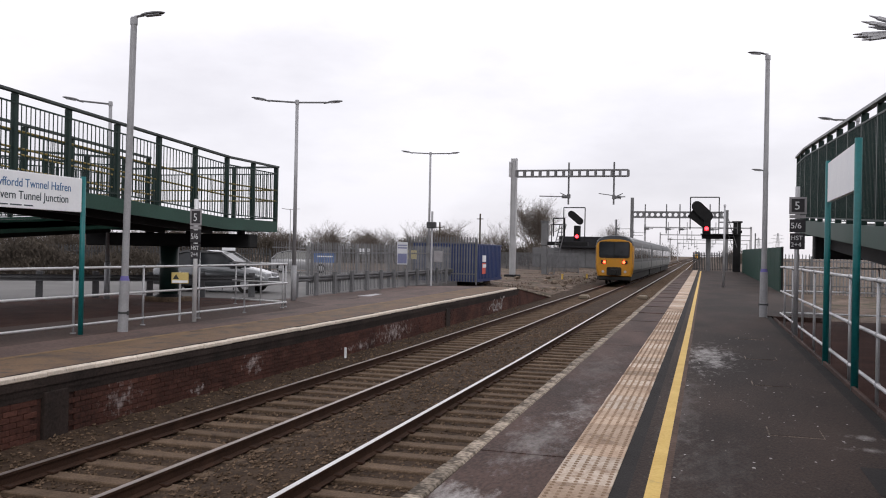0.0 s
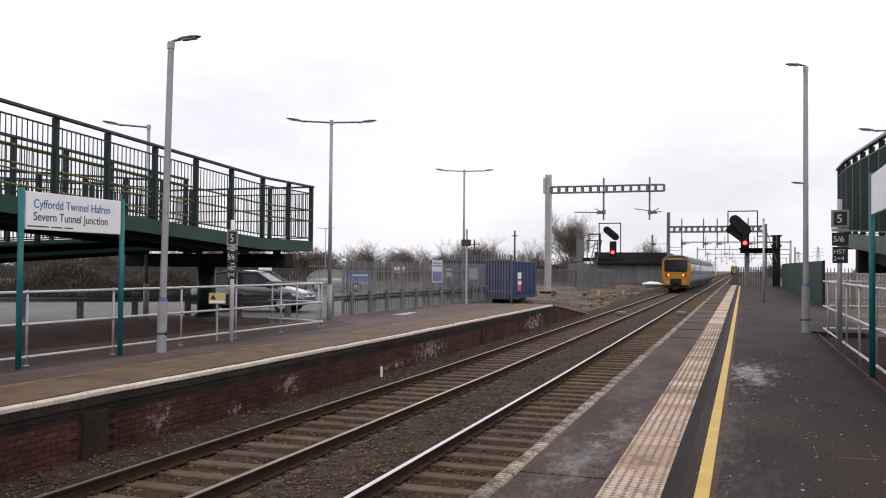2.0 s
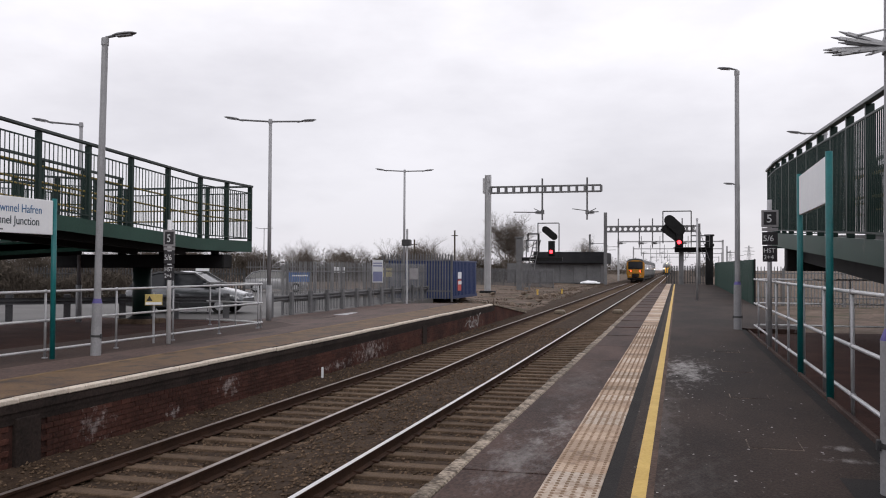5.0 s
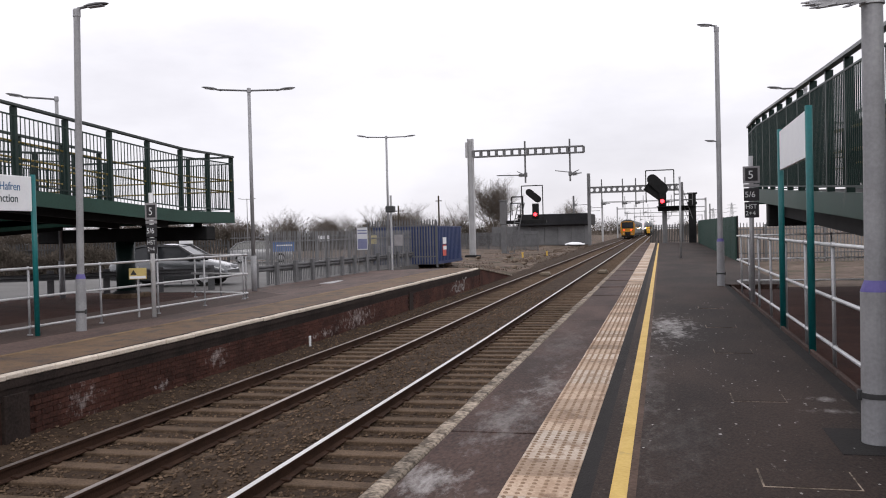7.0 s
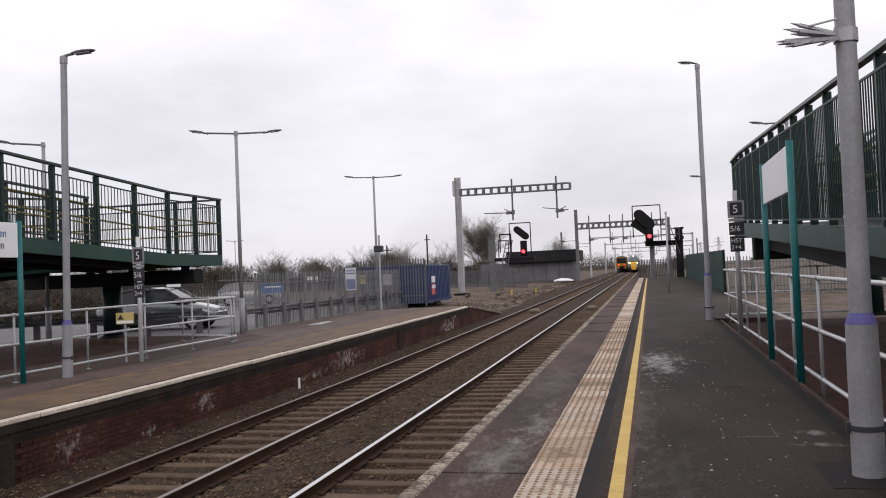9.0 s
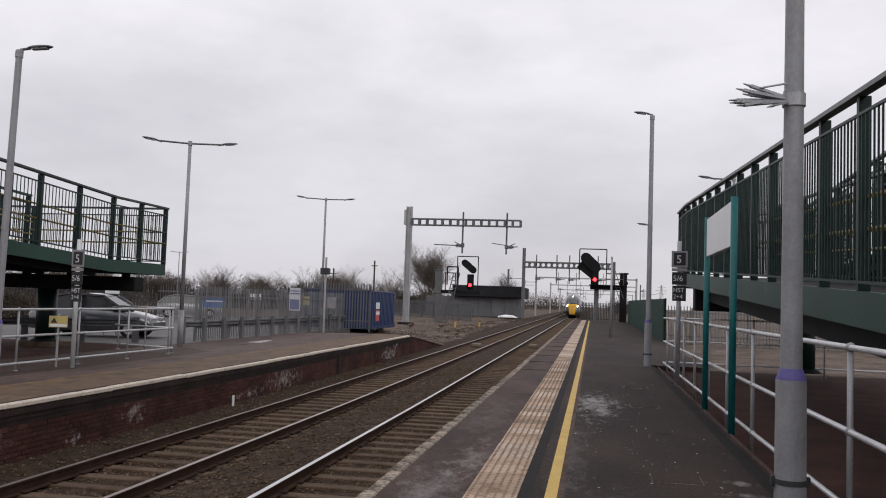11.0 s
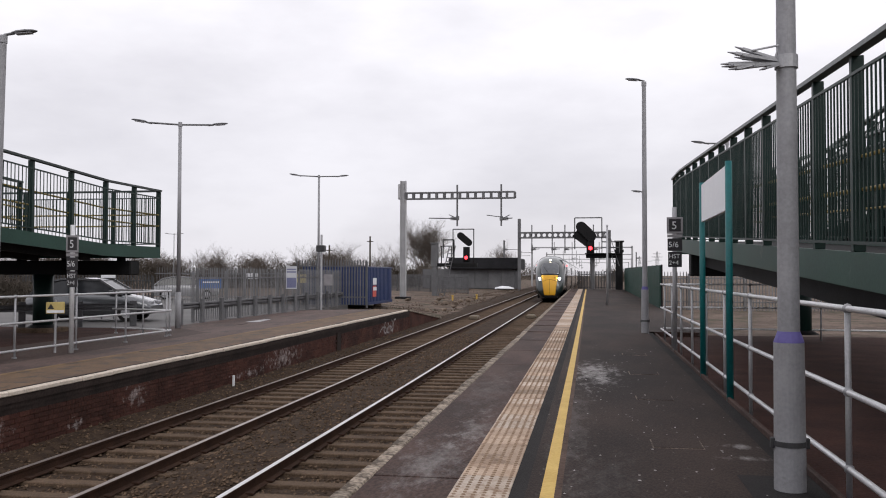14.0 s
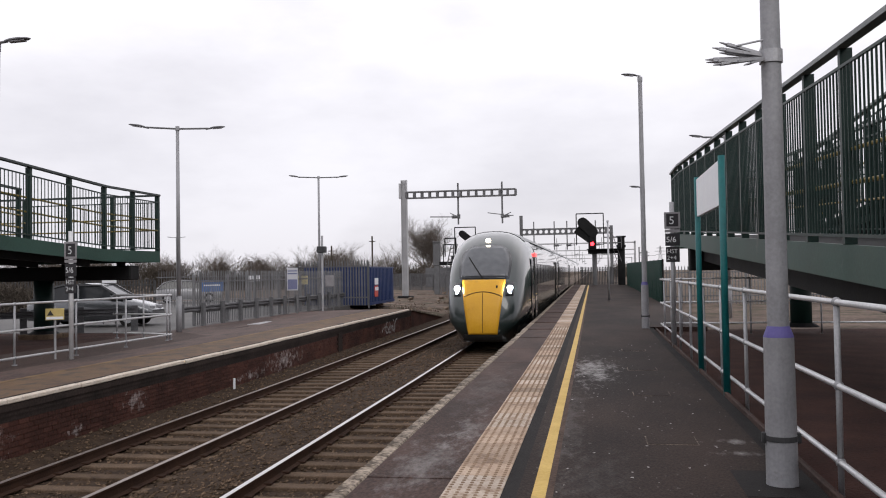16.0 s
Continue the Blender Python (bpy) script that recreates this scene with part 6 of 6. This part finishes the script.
def twigs(rng, start, direction, length, radius, depth, out):
    """A branching limb as thin three-sided segments: (a, b, ra, rb)."""
    p, d = Vector(start), Vector(direction).normalized()
    n = 4 if depth > 0 else 2
    for i in range(n):
        q = p + d * (length / n)
        ra, rb = radius * (1 - 0.5 * i / n), radius * (1 - 0.5 * (i + 1) / n)
        out.append((p.copy(), q.copy(), ra, rb))
        p = q
        d = (d + Vector((rng.uniform(-.25, .25), rng.uniform(-.25, .25), rng.uniform(-.05, .2)))).normalized()
        if depth > 0:
            for _ in range(2 if i else 1):
                a = rng.uniform(0, 6.28)
                side = Vector((math.cos(a), math.sin(a), rng.uniform(0.0, 0.7)))
                twigs(rng, p, d * 0.6 + side * 0.8, length * rng.uniform(0.45, 0.7), radius * 0.5, depth - 1, out)


def limbs_mesh(name, segs, material):
    vs, fs = [], []
    for a, b, ra, rb in segs:
        d = (b - a).normalized()
        u = d.orthogonal().normalized()
        w = d.cross(u)
        o = len(vs)
        for p, r in ((a, ra), (b, rb)):
            for k in range(3):
                t = k * 2.094
                vs.append(p + u * (r * math.cos(t)) + w * (r * math.sin(t)))
        for k in range(3):
            fs.append((o + k, o + (k + 1) % 3, o + 3 + (k + 1) % 3, o + 3 + k))
    me = bpy.data.meshes.new(name)
    me.from_pydata([v[:] for v in vs], [], fs)
    me.materials.append(material)
    return me


def bare_tree(x, y, h, spread, label, seed, thick=1.0, depth=3):
    rng = random.Random(seed)
    t = thing("bare_tree", pose(x, y, -0.4), label, "tree", "bare winter trees")
    part("trunk", tube(B(), (0, 0, 0), (0, 0, h * 0.28), 0.03 * h * thick, 0.022 * h * thick, 9), TRUNK, t)
    segs = []
    for i in range(9):
        a = i * 0.7 + rng.uniform(-.3, .3)
        twigs(rng, (0, 0, h * rng.uniform(0.12, 0.28)), (math.cos(a) * spread, math.sin(a) * spread, rng.uniform(0.6, 1.5)), h * rng.uniform(0.42, 0.62), 0.012 * h * thick, depth, segs)
    part("crown", limbs_mesh("crown", segs, TWIG), TWIG, t, "bare branching crown")


bare_tree(-30.2, 160, 9.9, 0.50, "large bare round-headed tree beyond the signal", 1, 0.75, 4)
bare_tree(-18.4, 190, 7.4, 0.7, "small bare tree beyond the shed", 2, 0.7)
rng0 = random.Random(12)
for i in range(34):
    f = i / 33
    x, y = -120 + 92 * f + rng0.uniform(-2, 2), 98 + 40 * f + rng0.uniform(-6, 6)
    bare_tree(x, y, rng0.uniform(3.6, 6.0), 1.0, "bare scrubby tree in the hedge line", 20 + i, 0.75, 3)


def build_hedge(name, pts, width, height, label, seed, n, grain=1.0):
    """A hedge of many short twigs and leaf scraps along a line."""
    rng = np.random.default_rng(seed)
    pts = np.array(pts, float)
    seglen = np.linalg.norm(np.diff(pts, axis=0), axis=1)
    cum = np.concatenate([[0], np.cumsum(seglen)])
    s = rng.uniform(0, cum[-1], n)
    cx, cy = np.interp(s, cum, pts[:, 0]), np.interp(s, cum, pts[:, 1])
    top = height * (0.7 + 0.3 * np.sin(s * 0.35) * np.sin(s * 0.13 + 1) + 0.2 * np.sin(s * 1.1))
    z = -0.5 + top * rng.random(n) ** 0.75
    cx = cx + rng.normal(0, width * 0.4, n)
    cy = cy + rng.normal(0, width * 0.4, n)
    size = rng.uniform(0.2, 0.6, n) * grain
    v = rng.normal(0, 1, (n, 3, 3)) * size[:, None, None] * np.array([0.34, 0.34, 0.62])
    v[:, 2] = v[:, 1] + rng.normal(0, 0.06, (n, 3)) * grain
    v += np.stack([cx, cy, z], 1)[:, None, :]
    me = bpy.data.meshes.new(name)
    me.from_pydata(v.reshape(-1, 3).tolist(), [], (np.arange(n * 3).reshape(-1, 3)).tolist())
    me.materials.append(HEDGE)
    tagged(new(name, me), label, "hedge", kind="stuff")


build_hedge("hedge", [(-150, 80), (-110, 103), (-70, 118), (-40, 132), (-22, 146)], 2.4, 4.6, "brown winter hedge and scrub behind the car park", 1, 150000)
build_hedge("far_hedge", [(-300, 200), (-120, 240), (-40, 300), (-14, 420)], 5, 7.0, "far brown woodland edge beyond the line", 2, 50000, 1.6)
build_hedge("right_hedge", [(6, 200), (10, 300), (14, 430)], 4, 4.0, "far brown scrub beside the line", 3, 9000, 1.5)
build_hedge("left_scrub", [(-38, -2), (-38, 35), (-25.5, 43)], 1.0, 2.5, "brown scrub behind the car park fence", 5, 170000, 0.5)

for x, y, h in ((-32.1, 105, 5.7), (-26.85, 105, 6.8)):
    tp = thing("utility_pole", pose(x, y, -0.4), "wooden utility pole with crossarm", "utility pole", "utility poles")
    part("pole", tube(B(), (0, 0, 0), (0, 0, h), 0.12, 0.1, 8), TRUNK, tp)
    part("crossarm", box(B(), -0.4, -0.06, h - 0.7, 0.4, 0.06, h - 0.6), TRUNK, tp)

def pylon(x, y, h, label):
    p = thing("electricity_pylon", pose(x, y, -0.5, 0, 0, 20), label, "pylon", "electricity pylons")
    bm = B()
    half = [(0, 0.13 * h), (0.45 * h, 0.06 * h), (h, 0.012 * h)]
    for sx, sy in ((-1, -1), (1, -1), (1, 1), (-1, 1)):
        for (za, wa), (zb, wb) in zip(half, half[1:]):
            tube(bm, (sx * wa, sy * wa, za), (sx * wb, sy * wb, zb), 0.11, seg=4)
    n = 8
    for i in range(n):
        za, zb = h * i / n, h * (i + 1) / n
        wa, wb = (np.interp(z, [q[0] for q in half], [q[1] for q in half]) for z in (za, zb))
        for s in (-1, 1):
            tube(bm, (-wa, s * wa, za), (wb, s * wb, zb), 0.06, seg=4)
            tube(bm, (wa, s * wa, za), (-wb, s * wb, zb), 0.06, seg=4)
    part("tower", bm, MAST, p)
    for z, r in ((0.68, 0.19), (0.8, 0.24), (0.92, 0.17)):
        arm = B()
        for s in (-1, 1):
            tube(arm, (0, 0, z * h + 0.5), (s * r * h, 0, z * h), 0.10, 0.06, 4)
            tube(arm, (0, 0, z * h - 0.5), (s * r * h, 0, z * h), 0.10, 0.06, 4)
        part("crossarm", arm, MAST, p)


pylon(45, 600, 18, "far grey lattice electricity pylon")
pylon(39, 700, 17, "faint grey lattice electricity pylon on the horizon")

# rubble heaps and spoil beside the left platform end
RUBBLE = mat("rubble", (0.11, 0.08, 0.06), (0.24, 0.19, 0.15), 0.95, s1=2, s2=15, bump=0.5, rand=0.3)
rng1 = random.Random(8)
for i in range(22):
    x, y = rng1.uniform(-15.5, -9.0), rng1.uniform(47.5, 84)
    r = rng1.uniform(0.08, 0.30) * (1.4 if i % 9 == 0 else 1)
    bm = B()
    bmesh.ops.create_icosphere(bm, subdivisions=1, radius=r)
    for v in bm.verts:
        v.co *= rng1.uniform(0.7, 1.2)
        v.co.z *= 0.6
    tagged(part("rubble_lump", bm, RUBBLE, None, m=pose(x, y, ground_height(x, y) + 0.06)), "lump of brown rubble on bare ground", "rubble", "rubble lumps")

MARKER = thing("marker_post", pose(-7.86, 18.5, -0.86), "small white marker post against the brick wall", "marker post")
part("post", box(B(), -0.02, -0.03, 0, 0.02, 0.03, 0.24, 0.006), WHITE, MARKER)
PEG = mat("yellow_peg", (0.5, 0.32, 0.06), (0.6, 0.4, 0.1), 0.6, s1=4, s2=20, bump=0.05)
for x, y in ((-11.6, 74.0), (-9.9, 77.0)):
    pg = thing("cable_marker", pose(x, y, -0.8), "short yellow cable marker on bare ground", "marker post", "cable markers")
    part("post", box(B(), -0.07, -0.07, 0, 0.07, 0.07, 0.42, 0.02), PEG, pg)
    part("cap", box(B(), -0.1, -0.1, 0.38, 0.1, 0.1, 0.46, 0.02), PEG, pg)


# magnets between the rails, and a pale sheet left on the ground
MAGNET = mat("track_magnet_casing", (0.12, 0.095, 0.07), (0.24, 0.20, 0.155), 0.8, s1=3, s2=25, bump=0.3)
for x, y in ((-6.5, 49.5), (-3.36, 51.0)):
    mg = thing("track_magnet", pose(x, y, -1.0 + lift(y)), "dull brown signalling magnet between the rails", "track magnet", "track magnets")
    part("casing", box(box(B(), -0.24, -0.5, -0.02, 0.24, 0.5, 0.2, 0.05), -0.32, -0.16, 0.0, 0.32, 0.16, 0.12, 0.02), MAGNET, mg)
    part("ramp", wedge(-0.22, 0.22, 0.5, 1.05, -0.15), MAGNET, mg).matrix_basis = pose(0, 0, 0.17)
bm = B()
bmesh.ops.create_icosphere(bm, subdivisions=3, radius=1.0)
for v in bm.verts:
    v.co = Vector((v.co.x * 1.3, v.co.y * 0.8, max(v.co.z, -0.1) * 0.34)) * (1 + 0.22 * noise.noise(v.co * 2.3))
tagged(part("plastic_sheet", bm, WHITE, None, smooth=True, m=pose(-11.3, 117, -0.62)), "crumpled white plastic sheet on bare ground", "plastic sheet")


def dry_grass():
    rng = np.random.default_rng(31)
    n = 6000
    x = -8.6 - 9.0 * rng.random(n)
    y = 46 + 75 * rng.random(n) ** 1.3
    keep = np.array([noise.noise((a * 0.35, b * 0.25, 7)) > -0.02 for a, b in zip(x, y)])
    x, y = x[keep], y[keep]
    n = len(x)
    z = np.array([ground_height(a, b) for a, b in zip(x, y)])
    h = rng.uniform(0.03, 0.13, n)
    lean = rng.normal(0, 0.12, (n, 2))
    w = rng.uniform(0.015, 0.045, n)
    a = np.stack([x - w, y, z - 0.05], 1)
    b = np.stack([x + w, y, z - 0.05], 1)
    c = np.stack([x + lean[:, 0], y + lean[:, 1], z + h], 1)
    me = bpy.data.meshes.new("dry_grass")
    me.from_pydata(np.stack([a, b, c], 1).reshape(-1, 3).tolist(), [], np.arange(n * 3).reshape(-1, 3).tolist())
    me.materials.append(mat("dry_grass", (0.09, 0.068, 0.053), (0.17, 0.128, 0.10), 0.95, s1=0.4, s2=8, bump=0))
    tagged(new("dry_grass", me), "dry brown grass and weeds on waste ground", "grass", kind="stuff")


dry_grass()


# ---- bricks of the left platform wall ----
def build_bricks():
    me = mesh_of("brick", box(B(), -0.05, -0.1085, -0.034, 0.0, 0.1085, 0.034, 0.003), BRICK)
    rng = random.Random(9)
    count, far = 0, B()
    for c in range(9):
        z = -0.36 - 0.075 * c
        for i in range(210):
            y = -5.5 + 0.225 * i + (0.1125 if c % 2 else 0)
            if y > LEFT_END - 0.1 or 9.0 < y < 9.65 or 26.9 < y < 27.55:
                continue
            dx = rng.uniform(-0.004, 0.004)
            if count < 300 and 7.8 < y < 15.0:
                part("brick", me, BRICK, LEFT_PLATFORM, m=pose(-7.995 + dx, y, z))
                count += 1
            else:
                x, w, h = -7.995 + dx, 0.1085, 0.034
                v = [far.verts.new(q) for q in ((x, y - w, z - h), (x, y + w, z - h), (x, y + w, z + h), (x, y - w, z + h),
                                                (x - .05, y - w, z - h), (x - .05, y + w, z - h), (x - .05, y + w, z + h), (x - .05, y - w, z + h))]
                for f in ((0, 1, 2, 3), (0, 4, 5, 1), (1, 5, 6, 2), (2, 6, 7, 3), (3, 7, 4, 0)):
                    far.faces.new([v[k] for k in f])
    tagged(part("far_bricks", far, BRICK_FAR, LEFT_PLATFORM), kind="stuff")


build_bricks()


# ---- the climb of line and platforms ----
for ob in list(scene.objects):
    if ob.name in ("track_near", "track_left", "platform_near", "platform_left"):
        follow_climb([o for o in ob.children_recursive if o.parent == ob or o.name.startswith("rail_head")])
    elif ob.name in ("ballast", "dry_grass", "ballast_stones"):
        follow_climb([ob])
    elif ob.parent is None and ob.name.startswith(("rubble_lump", "cable_marker", "platform_post", "plastic_sheet")):
        ob.matrix_basis = Matrix.Translation((0, 0, lift(ob.matrix_basis.translation.y))) @ ob.matrix_basis
    elif ob.parent is None and ob.name == "green_hoarding":
        for o in ob.children:
            o.matrix_basis = Matrix.Translation((0, 0, lift(42 + sum(v.co.x for v in o.data.vertices) / len(o.data.vertices)))) @ o.matrix_basis


def motions():
    for ob, rows in MOVES:
        walk(ob, rows)


motions()
